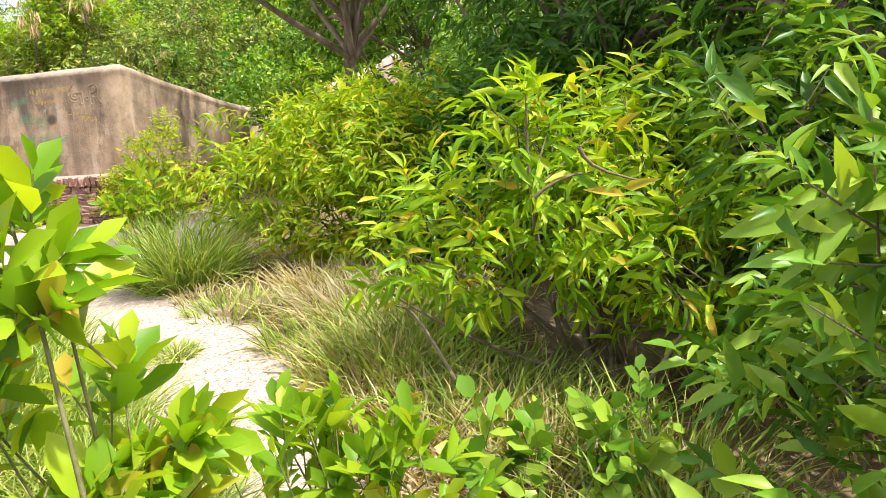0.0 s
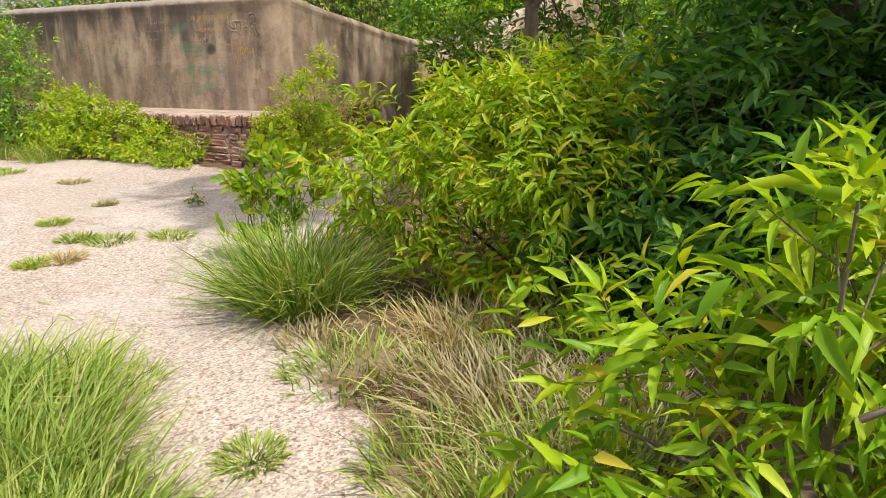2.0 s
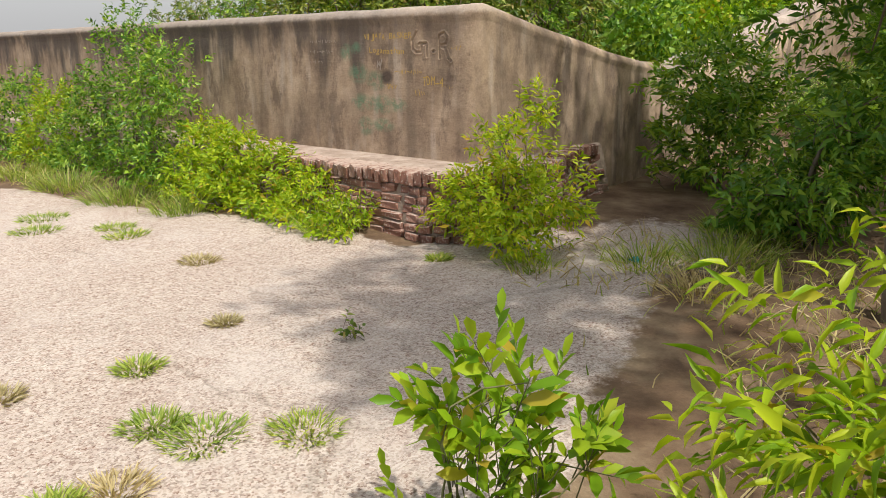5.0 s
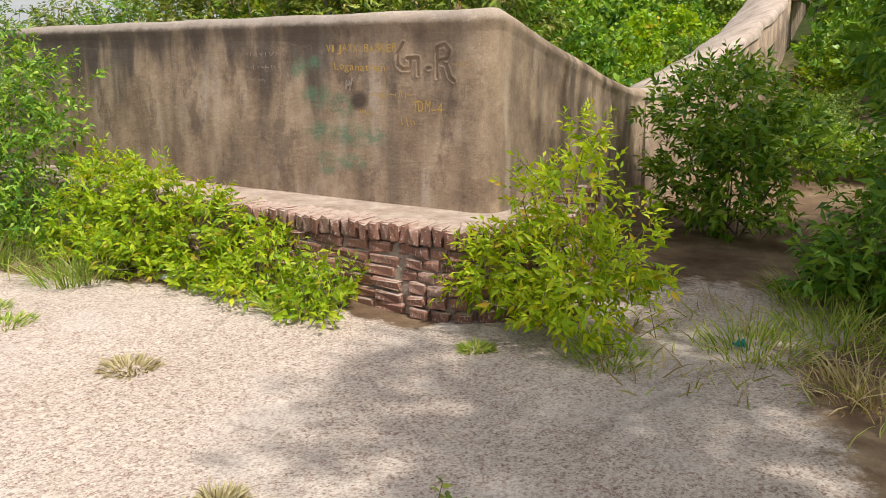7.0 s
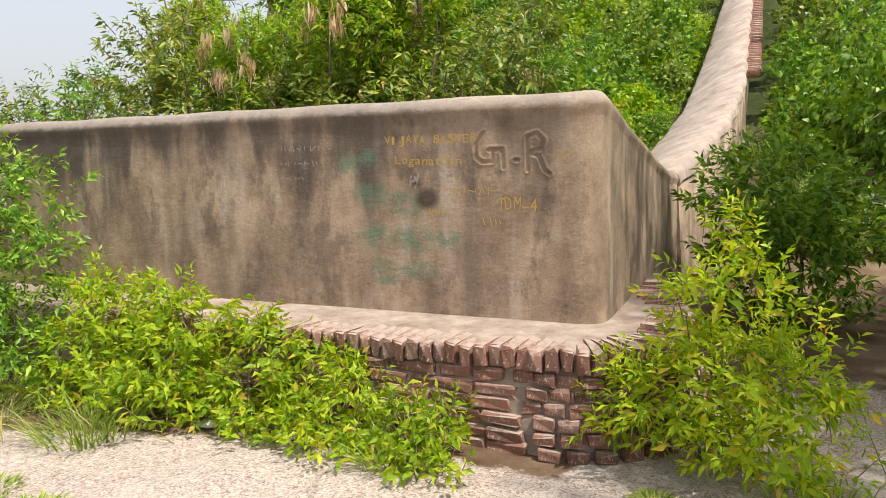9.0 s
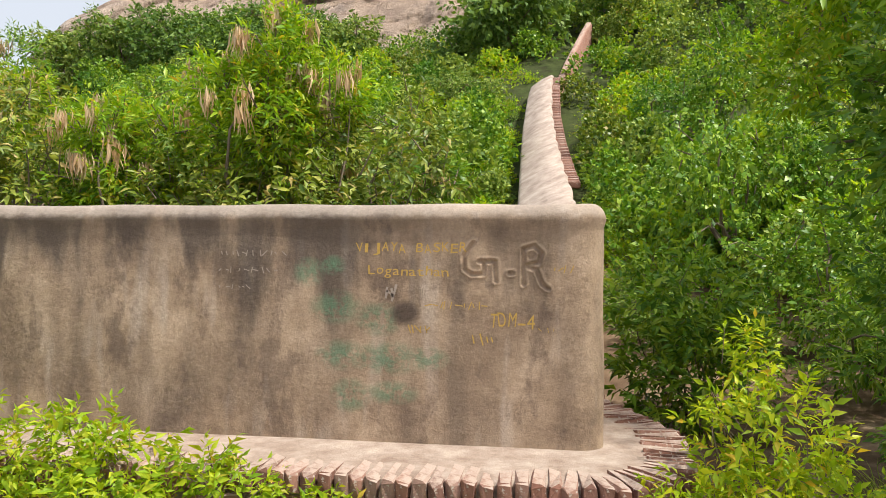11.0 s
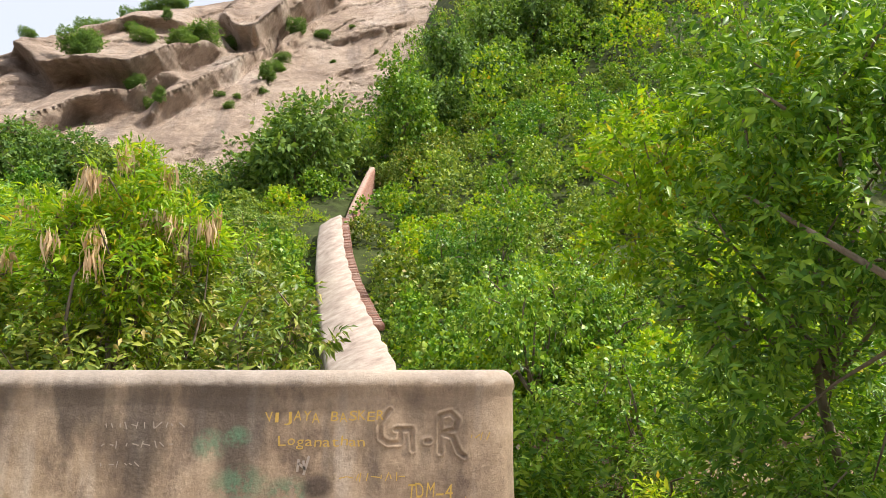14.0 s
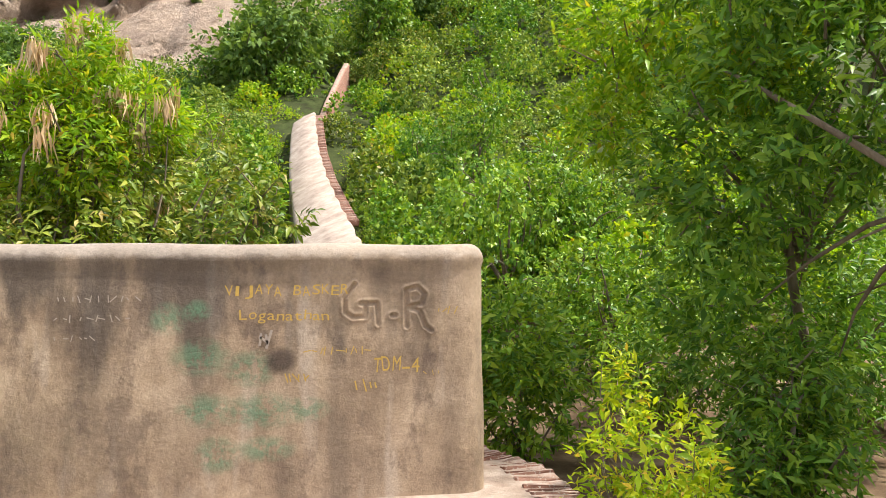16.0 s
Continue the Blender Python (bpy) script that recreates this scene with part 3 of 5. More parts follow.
def build_wall():
    path = [(x, 0.0, 0.0, -1.0) for x in np.linspace(-11, -0.7, 52)]
    path += [(x, 0.0, 0.0, -1.0) for x in np.linspace(-0.68, -0.13, 100)]
    path += [(x, 0.0, 0.0, -1.0) for x in (-0.11, -0.085, -0.06)]
    for a in np.linspace(0, 90, 9):
        path.append((-0.035 + 0.13 * math.sin(radians(a)), 0.13 - 0.13 * math.cos(radians(a)), math.sin(radians(a)), -math.cos(radians(a))))
    path += [(0.095 - 0.04 * (y - .15), y, 1.0, 0.0) for y in np.linspace(0.22, 3.38, 34)]
    h = WALL_BASE - 0.06
    zs = list(np.linspace(h, 1.22, 12)) + list(np.linspace(1.235, 1.56, 62)) + [1.58, 1.60]
    rows = []
    for x, y, nx, ny in path:
        top = wall_top(y) if y > 0.14 else 1.72
        side = nx > 0.98
        inner = (min(x, -0.33), 0.44) if not side else (x - 0.44, max(y, 0.44))
        if 0.02 < nx <= 0.98:
            inner = (-0.33, 0.44)
        row = []
        wob = 0.006 * math.sin(x * 2.1 + y * 1.7) + 0.004 * math.sin(x * 5.3 + y * 4.1)
        for z in zs:
            f = (z - h) / (1.60 - h)
            hl = h - 0.55 * float(smooth01((y - .25) / .5))
            zz = hl + f * (top - 0.12 - hl)
            dep = float(carved(np.array(x), np.array(zz))) if not side and x < -0.1 else 0.0
            off = wob + 0.003 * math.sin(zz * 9 + x * 3) - dep + 0.010 * (1 - f)
            row.append((x + nx * off, y + ny * off, zz))
        # rounded coping, a little proud of the face
        for a in np.linspace(0, 90, 8):
            off = wob + 0.014 - 0.075 * (1 - math.cos(radians(a)))
            zz = top - 0.085 + 0.085 * math.sin(radians(a)) + 0.004 * math.sin(x * 7 + y * 5)
            row.append((x + nx * off, y + ny * off, zz))
        ix, iy = inner
        row.append(((x + ix) / 2 - nx * 0.03, (y + iy) / 2 - ny * 0.03, top + 0.004))
        for a in (90, 60, 30, 0):
            row.append((ix + nx * (0.06 - 0.06 * math.cos(radians(a))), iy, top - 0.07 + 0.07 * math.sin(radians(a))))
        row.append((ix, iy, h - 0.5))
        rows.append(row)
    v = np.array(rows)
    n, k = v.shape[:2]
    i, j = np.meshgrid(np.arange(n - 1), np.arange(k - 1), indexing="ij")
    a = i * k + j
    f = np.stack([a, a + k, a + k + 1, a + 1], -1).reshape(-1, 4)
    me = mesh_np("wall_parapet", v.reshape(-1, 3), f, PLASTER, True)
    # close the far end
    bm = bmesh.new()
    bm.from_mesh(me)
    bm.verts.ensure_lookup_table()
    bm.faces.new([bm.verts[(n - 1) * k + q] for q in range(k)])
    bm.to_mesh(me)
    bm.free()
    ob = tagged(new("wall_parapet", me), label="weathered brown plaster parapet wall with rounded coping and carved letters", category="wall", kind="structure")
    return ob


WALL = build_wall()


# ---- brick plinth under the wall ----
def plinth_path():
    """The plinth's outer edge: straight in front, a round end, then back along the side."""
    pts = [(x, -0.60) for x in np.linspace(-11, -0.02, 60)]
    for a in np.linspace(4, 90, 16):
        pts.append((-0.02 + 0.56 * math.sin(radians(a)), -0.04 - 0.56 * math.cos(radians(a))))
    pts += [(0.54 - 0.40 * float(smooth01((y - .3) / 1.3)), y) for y in np.linspace(0.1, 1.9, 14)]
    return np.array(pts)


PP = plinth_path()
PL = np.r_[0, np.cumsum(np.linalg.norm(np.diff(PP, axis=0), axis=1))]
PLINTH_TOP = 0.485


def on_plinth(s, inset=0.0):
    """The place at a length along the plinth's edge, set in by inset, and the heading there in radians."""
    x, y = np.interp(s, PL, PP[:, 0]), np.interp(s, PL, PP[:, 1])
    x2, y2 = np.interp(s + 0.02, PL, PP[:, 0]), np.interp(s + 0.02, PL, PP[:, 1])
    x1, y1 = np.interp(s - 0.02, PL, PP[:, 0]), np.interp(s - 0.02, PL, PP[:, 1])
    h = math.atan2(y2 - y1, x2 - x1)
    return x - math.sin(h) * inset, y + math.cos(h) * inset, h


def build_plinth():
    root = tagged(new("wall_plinth"), label="old red brick plinth with a round end and lime-washed top", category="wall", kind="structure")
    # core of mortar behind the bricks
    s_all = np.linspace(0.02, PL[-1] - 0.02, 150)
    vs = []
    for s in s_all:
        x, y, h = on_plinth(s, 0.022)
        xi, yi = (x, 0.12) if y < -0.3 and x < -0.1 else (min(x, -0.05), max(y, 0.12))
        for off, z in ((-0.10, -0.1), (-0.045, 0.2), (-0.005, 0.36), (0.03, PLINTH_TOP - 0.03), (0.05, PLINTH_TOP - 0.012), (0.2, PLINTH_TOP - 0.006)):
            px, py, _ = on_plinth(s, 0.022 + off)
            vs.append((px, py, z))
        vs.append((xi, yi, PLINTH_TOP))
    k, n = 7, len(s_all)
    i, j = np.meshgrid(np.arange(n - 1), np.arange(k - 1), indexing="ij")
    a = i * k + j
    f = np.stack([a, a + k, a + k + 1, a + 1], -1).reshape(-1, 4)
    me = mesh_np("core", vs, f, MORTAR, True)
    me.materials.append(LIME)
    me.polygons.foreach_set("material_index", (np.tile(np.arange(k - 1), n - 1) >= 3).astype(np.int32))
    child("core", me, root, "lime mortar core of the plinth")
    return root


PLINTH = build_plinth()


def rounded_brick(name, lx, ly, lz, seed, mat, wear=0.1):
    """A worn brick with blunted edges: a box whose corners are cut and shaken."""
    rng = random.Random(seed)
    bm = bmesh.new()
    bmesh.ops.create_cube(bm, size=1.0)
    for v in bm.verts:
        v.co = Vector((v.co.x * lx, v.co.y * ly, v.co.z * lz))
    bmesh.ops.bevel(bm, geom=bm.edges[:], offset=min(lx, ly, lz) * 0.16, segments=1, affect="EDGES")
    for v in bm.verts:
        v.co += Vector((rng.uniform(-1, 1), rng.uniform(-1, 1), rng.uniform(-1, 1))) * wear * min(lx, ly, lz)
    me = bpy.data.meshes.new(name)
    bm.to_mesh(me)
    bm.free()
    me.materials.append(mat)
    return me


# ---- the wall that climbs the hill ----
CLIMB_Y = (3.3, 4.3, 7.0, 10.0, 13.0, 16.0, 19.0, 22.0, 24.2)
CLIMB_Z = (1.21, 1.36, 1.80, 2.45, 3.31, 4.25, 5.40, 6.75, 7.65)
CLIMB_R = (0.0, 0.04, 0.08, -0.01, -0.22, -0.41, -0.58, -0.66, -0.66)
CLIMB_L = (-0.60, -0.72, -0.88, -0.99, -1.14, -1.30, -1.42, -1.46, -1.44)



def build_climbing_wall():
    root = tagged(new("wall_hillside"), label="thick lime-topped wall climbing the wooded hillside", category="wall", kind="structure")
    ys = np.r_[np.linspace(3.3, 23.9, 110), 24.05, 24.2, 24.35]
    body, cope = [], []
    for y in ys:
        z = np.interp(y, CLIMB_Y, CLIMB_Z) + 0.012 * math.sin(y * 3.1) + 0.01 * math.sin(y * 7.7)
        if y > 23.9:
            z -= 1.6 * (y - 23.9) ** 2
        tip = 0.24 + 0.16 * float(smooth01((y - 3.3) / 8))
        r, l = np.interp(y, CLIMB_Y, CLIMB_R), np.interp(y, CLIMB_Y, CLIMB_L)
        g = gz(0, y) - 0.6
        w = 0.02 * math.sin(y * 5)
        cope.append([(r + 0.01 + w, y, z - 0.13), (r + w, y, z - 0.05), (r - 0.05 + w, y, z - 0.008), ((r + l) / 2, y, z - 0.4 * tip), (l + 0.05, y, z - tip), (l, y, z - tip - .06), (l - 0.01, y, z - tip - .14)])
        body.append([(r + 0.05, y, g), (r, y, z - 0.6), (r - 0.012 + w, y, z - 0.125), (l + 0.012, y, z - tip - .135), (l, y, z - tip - 0.3), (l - 0.05, y, g)])
    for name, rows, mat, label in (("coping", cope, COPING, "pale worn lime coping"), ("wall_body", body, HILL_PLASTER, "")):
        v = np.array(rows)
        n, k = v.shape[:2]
        i, j = np.meshgrid(np.arange(n - 1), np.arange(k - 1), indexing="ij")
        a = i * k + j
        f = np.stack([a, a + k, a + k + 1, a + 1], -1).reshape(-1, 4)[:, ::-1]
        me = mesh_np(name, v.reshape(-1, 3), f, mat, True)
        bm = bmesh.new()
        bm.from_mesh(me)
        bm.verts.ensure_lookup_table()
        for q in (0, n - 1):
            bm.faces.new([bm.verts[q * k + e] for e in range(k)])
        bm.to_mesh(me)
        bm.free()
        child(name, me, root, label)
    # far stretch that turns aside, higher up
    far = [(-0.55, 24.0, 6.6), (-0.45, 25.0, 7.55), (-0.2, 26.5, 8.5), (0.15, 28.2, 9.6), (0.5, 30.0, 10.7), (0.72, 31.0, 11.3), (0.78, 31.3, 11.1)]
    rows = []
    for x, y, z in far:
        rows.append([(x + 0.20, y, z - 2.6), (x + 0.17, y, z - 0.1), (x + 0.10, y, z), (x - 0.08, y, z), (x - 0.13, y, z - 0.1), (x - 0.15, y, z - 2.6)])
    v = np.array(rows)
    n, k = v.shape[:2]
    i, j = np.meshgrid(np.arange(n - 1), np.arange(k - 1), indexing="ij")
    a = i * k + j
    me = mesh_np("upper_stretch", v.reshape(-1, 3), np.stack([a, a + k, a + k + 1, a + 1], -1).reshape(-1, 4)[:, ::-1], BRICK, False)
    child("upper_stretch", me, root, "bare brick upper stretch of wall")
    return root


CLIMB = build_climbing_wall()


# ---- rock hill ----
# ledges of the slabs: places along each lip (across, up), how far it stands out, and how far its bulge reaches up
LEDGES = ((((-15.5, 21.3), (-13.3, 24.6), (-10.3, 29.5), (-7.9, 36.0), (-6.1, 42.5)), 2.6, 7.0),
          (((-8.5, 25.0), (-7.5, 27.5), (-6.9, 34.0), (-3.4, 42.0)), 1.0, 4.0),
          (((-29.5, 30.5), (-28.1, 29.3), (-24.5, 25.8), (-21.4, 26.6), (-17.5, 25.6), (-15.2, 28.8), (-12.5, 32.0)), 4.0, 6.0),
          (((-26.1, 32.7), (-22.6, 36.6), (-16.6, 37.5)), 1.6, 4.0),
          (((-13.2, 38.0), (-11.0, 35.5), (-9.2, 35.0), (-7.0, 39.0), (-1.2, 49.5)), 4.2, 8.0),
          (((-24.0, 17.0), (-20.8, 22.0), (-18.0, 23.2), (-14.8, 26.6)), 3.2, 4.5),
          (((-40.0, 24.5), (-33.0, 25.2), (-29.5, 27.6)), 1.5, 3.5),
          (((-3.0, 30.5), (1.0, 31.5), (5.0, 35.0)), 0.7, 3.0),
          (((-2.0, 37.5), (3.0, 39.5), (8.0, 43.0)), 0.8, 3.0))


def build_rock():
    xs, ys = np.linspace(-70, 22, 400), np.linspace(46, 118, 320)
    gx, gy = np.meshgrid(xs, ys)
    z1 = 18.5 + 0.86 * (gy - 54)
    z2 = 38.5 + 0.63 * (gx + 30) + 0.25 * (gy - 85) - 2.5 * np.maximum(0, -47 - 0.3 * (gy - 75) - gx)
    k = 3.0
    z = -k * np.log(np.exp(-z1 / k) + np.exp(-z2 / k))

    def noise_at(a, b, c, h, octaves):
        return np.array([noise.fractal(Vector((p, q, c)), h, 2.0, octaves) for p, q in zip(a.ravel(), b.ravel())]).reshape(a.shape)

    nz = noise_at(gx * 0.05, gy * 0.05, 3.3, 0.9, 5)
    # bands that run up to one side, as the slabs have split
    along, across = 0.8 * gx + 0.6 * z, 0.8 * z - 0.6 * gx
    band = noise_at(along * 0.05, across * 0.22, 8.1, 0.8, 6)
    fine = noise_at(gx * 0.3, z * 0.3, 1.7, 0.9, 4)
    z = z + 1.1 * nz
    out = 1.2 * nz + 0.6 * band + 0.22 * fine - 0.5 * np.exp(-(band / 0.05) ** 2)
    for line, stand, reach in LEDGES:
        lx, lz = np.array(line).T
        d = z + 0.5 * fine + 0.35 * band - np.interp(gx, lx, lz)
        win = smooth01((gx - lx[0]) / 2.0 + 0.5) * smooth01((lx[-1] - gx) / 2.0 + 0.5)
        out = out + win * stand * (smooth01(d / 0.7) * np.exp(-np.maximum(d - 0.7, 0) / reach) - 0.35 * np.exp(-((d + 0.7) / 0.8) ** 2))
    edge = smooth01((10 + 0.35 * (gy - 66) + 3 * nz - gx) / 5.0)
    foot = smooth01((gy - 47.5 - 0.12 * np.clip(-10 - gx, 0, 60)) / 4)
    g = ground_z(gx, gy)
    up = edge * foot
    z = np.where(up > 0.02, g - 12 + (z - g + 12) * up, g - 12)
    v = np.stack([gx, gy - out * up, z], -1).reshape(-1, 3)
    nx = len(xs)
    i, j = np.meshgrid(np.arange(len(ys) - 1), np.arange(nx - 1), indexing="ij")
    a = i * nx + j
    me = mesh_np("rock_hill", v, np.stack([a, a + 1, a + nx + 1, a + nx], -1).reshape(-1, 4), ROCK, True)
    return tagged(new("rock_hill", me), label="bare pinkish granite hill with dark crevices and scattered shrubs", category="rock", kind="structure")


ROCK_HILL = build_rock()


# ---- shrubs and trees near the path ----
def P3(x, y):
    return (x, y, gz(x, y))


# the bright shrub beside the path
plant("shrub", P3(6.05, -4.7), [(-.05, -.1, .6, .46, .4, .36), (-.38, -.25, .52, .4, .34, .32), (-.15, -.25, .88, .30, .28, .24), (.1, .2, .7, .45, .4, .4), (.3, -.2, .45, .35, .3, .28)],
      400, 8, 0.105, LANCE, LEAF_YELLOW, 11, "bright yellow-green shrub with long toothed leaves beside the path", "shrub", "shrubs by the path", droop=0.45, width=0.13, trunk=0.012, limbs=16, shell=0.55)
plant("shrub", P3(6.85, -4.75), [(0, -.1, .5, .45, .42, .42), (-.2, -.15, 1.0, .34, .34, .4), (.1, .3, .9, .5, .5, .5), (-.05, -.5, .3, .4, .35, .26)],
      330, 8, 0.12, LANCE, LEAF_FRESH, 19, "green shrub with long pointed leaves beside the path", "shrub", "shrubs by the path", droop=0.45, width=0.13, trunk=0.012, limbs=14, shell=0.55)
# mound where the yard begins
plant("shrub", P3(4.42, -3.02), [(-.2, -.25, .7, .6, .5, .38), (-.55, -.45, .55, .36, .35, .34), (.15, -.2, .72, .5, .45, .36), (0, .25, .85, .7, .55, .34), (0, -.1, .92, .5, .4, .2), (.3, -.45, .6, .4, .35, .26), (-.1, -.45, .25, .55, .3, .2), (.35, -.4, .25, .4, .3, .2)],
      1150, 8, 0.088, LANCE, LEAF_LIME, 12, "bushy yellow-green shrub at the yard's edge", "shrub", "shrubs by the path", droop=0.5, width=0.13, trunk=0.012, limbs=18, shell=0.5)
# darker leaves here hold the shade that falls beside the mound
plant("shrub", P3(5.1, -2.75), [(0, -.2, .7, .5, .5, .42), (.3, 0, .95, .55, .5, .4), (.5, -.3, .6, .5, .4, .4)],
      480, 8, 0.11, LANCE, LEAF_DARK, 20, "shaded dark green shrub beside the brighter one", "shrub", "shrubs by the path", droop=0.55, width=0.16, trunk=0.014, limbs=16, shell=0.5)
plant("sapling", P3(4.85, -3.85), [(0, 0, .2, .2, .18, .14), (.06, .05, .34, .14, .14, .1)], 34, 7, 0.08, LANCE, LEAF_YELLOW, 23,
      "low yellow-green sapling in the shade of the shrubs", "sapling", droop=0.3, width=0.16, trunk=0.005, limbs=8, stem_mat=STEM)
# tall foliage behind the mound, its shade put into the dark leaf colour
plant("tree", P3(5.6, -2.0), [(0, 0, 1.2, .9, .9, .8), (-.5, .3, 1.9, .8, .8, .8), (.7, -.5, 1.3, .9, .8, .9), (.3, -.3, 2.2, 1.0, .9, .8), (-.2, -.5, .7, .8, .5, .5), (1.3, -1.1, 1.7, .7, .7, .9)],
      1400, 8, 0.115, LANCE, LEAF_DARK, 13, "tall dense green tree with long hanging leaves", "tree", "trees by the path", droop=0.7, width=0.13, trunk=0.07, limbs=22, shell=0.45)
plant("tree", P3(7.7, -3.8), [(0, 0, 1.0, .8, .8, .8), (-.3, -.3, 1.6, .8, .7, .8), (.3, .2, 2.2, .9, .9, .7), (-.55, -.6, 2.0, .55, .5, .55), (-.2, -.9, .8, .5, .5, .5)],
      900, 8, 0.12, LANCE, LEAF_DARK, 14, "leafy green tree leaning over the path", "tree", "trees by the path", droop=0.6, width=0.14, trunk=0.06, limbs=18, shell=0.45)
plant("shrub", P3(6.80, -5.95), [(0, 0, .55, .40, .38, .40), (.05, .1, 1.0, .36, .34, .28), (.1, -.05, .25, .36, .32, .25), (.3, .1, .8, .4, .4, .4)],
      300, 8, 0.115, LANCE, LEAF_FRESH, 15, "fresh green shrub with broad pointed leaves", "shrub", "shrubs by the path", droop=0.2, width=0.17, trunk=0.012, limbs=12)
plant("shrub", P3(5.47, -6.78), [(0, 0, .78, .18, .18, .14), (-.08, -.12, .98, .14, .14, .12), (.06, .02, 1.12, .10, .10, .12), (.16, .16, .62, .16, .14, .10), (.05, .2, .8, .12, .12, .1)],
      92, 7, 0.098, OVATE, LEAF_YELLOW, 16, "broad-leaved sapling close beside the path", "shrub", "shrubs by the path", droop=0.1, width=0.22, trunk=0.007, limbs=10, stem_mat=STEM, up=0.9, twig=0.9)
plant("sapling", P3(2.84, -3.28), [(0, 0, .24, .26, .22, .16), (.02, .03, .5, .24, .2, .16), (.2, .05, .4, .2, .2, .18)], 60, 8, 0.085, OVATE, LEAF_YELLOW, 17,
      "small sapling with rounded leaves at the yard's edge", "sapling", droop=0.0, width=0.2, trunk=0.006, limbs=9, stem_mat=STEM, up=0.9)
plant("sapling", P3(5.66, -6.12), [(-.02, 0, .42, .2, .16, .12), (-.2, .05, .4, .16, .14, .1), (.14, -.02, .38, .14, .12, .1), (0, 0, .22, .16, .14, .1)], 50, 7, 0.1, OVATE, LEAF_YELLOW, 25,
      "bright broad-leaved sapling close beside the path", "sapling", droop=0.0, width=0.2, trunk=0.006, limbs=9, stem_mat=STEM, up=1.0, twig=0.9)
plant("weed", P3(6.0, -5.6), [(0, 0, .14, .24, .2, .1), (.2, .1, .24, .18, .16, .1), (-.15, .05, .2, .16, .14, .1)], 34, 5, 0.085, OVATE, LEAF_FRESH, 26,
      "low weed with rounded leaves among the grass", "weed", droop=0.2, width=0.34, trunk=0.004, limbs=8, stem_mat=STEM, up=0.8)
# thicket shrubs, shade under the trees put into their leaf colour
for n, (x, y, s) in enumerate(((5.0, -3.3, .7), (5.75, -3.45, .95), (6.4, -3.55, 1.1), (5.35, -2.6, 1.1), (7.0, -3.0, 1.3), (6.1, -2.6, 1.2), (7.2, -4.4, 1.0))):
    plant("shrub", P3(x, y), [(0, 0, .25 * s, .55 * s, .5 * s, .25 * s), (.1, 0, .65 * s, .55 * s, .5 * s, .4 * s), (-.2 * s, -.1, .5 * s, .4 * s, .4 * s, .35 * s)],
          420, 8, 0.105, LANCE, LEAF_DARK, 90 + n, "shaded dark green shrub in the thicket by the path", "shrub", "shrubs by the path", droop=0.5, width=0.14, trunk=0.012, limbs=12)
# added trees and canopy lobes, largely out of view, that shade the thicket
plant("tree", P3(7.0, -2.7), [(0, 0, 1.5, .8, .8, .7), (-.4, -.1, 2.3, .9, .8, .6), (.2, .2, 3.0, .9, .8, .5), (-.9, .1, 2.9, .6, .6, .4)], 620, 8, 0.115, LANCE, LEAF_DARK, 27,
      "tall dense green tree with long hanging leaves", "tree", "trees by the path", droop=0.6, width=0.13, trunk=0.06, limbs=16)
plant("tree", P3(7.3, -4.1), [(0, 0, 1.9, .7, .7, .5), (-.3, .1, 2.5, .8, .7, .5), (-.6, .3, 3.0, .7, .7, .4), (-1.0, .4, 2.6, .7, .7, .4), (-1.3, .9, 2.9, .6, .6, .4)], 620, 8, 0.115, LANCE, LEAF_FRESH, 28,
      "leafy green tree leaning over the path", "tree", "trees by the path", droop=0.5, width=0.13, trunk=0.05, limbs=14)
# the tree that shades the yard; its high lobes towards -y are unseen, added for the shadow
plant("tree", P3(3.25, -.45), [(-.1, 1.3, 3.0, 1.2, 1.1, 1.0), (-.9, 1.9, 2.4, .8, .8, .9), (-.9, 1.4, 3.9, .8, .9, .7), (.3, 2.0, 4.2, 1.2, 1.2, .8), (.7, .6, 3.7, 1.1, 1.0, 1.0), (0, -.2, 2.6, .9, .8, .6), (-.3, 2.6, 1.3, 1.0, .8, .9), (.4, -1.4, 3.2, 1.1, 1.0, .5), (-.5, -1.0, 3.3, .9, .9, .45), (-.1, -2.0, 3.3, .9, .6, .4), (.6, -2.1, 3.4, .9, .7, .4), (-.2, -1.4, 3.5, .9, .8, .35)],
      5000, 8, 0.108, MIDDLE, LEAF_MID, 18, "big leafy tree shading the yard, its boughs hanging low", "tree", droop=0.3, width=0.19, trunk=0.07, limbs=22, shell=0.5, reach=0.8)
# added crown: sunlight on the big tree's top, put into lighter leaves
plant("tree", P3(3.7, 1.9), [(-1.5, .5, 3.5, .6, .6, .4), (-.5, .2, 4.2, .8, .7, .4), (-.6, -.8, 3.9, .7, .6, .4), (.3, .3, 4.4, .8, .8, .4), (-1.3, -.5, 3.1, .5, .5, .4), (-1.9, .3, 3.7, .5, .5, .45), (-2.0, .6, 2.9, .45, .45, .4)],
      1250, 8, 0.1, MIDDLE, LEAF_YELLOW, 24, "added lighter yellow-green leaves for the big tree's sunlit top", "tree", droop=0.2, width=0.19, trunk=0.05, limbs=14, shell=0.5, reach=0.8)
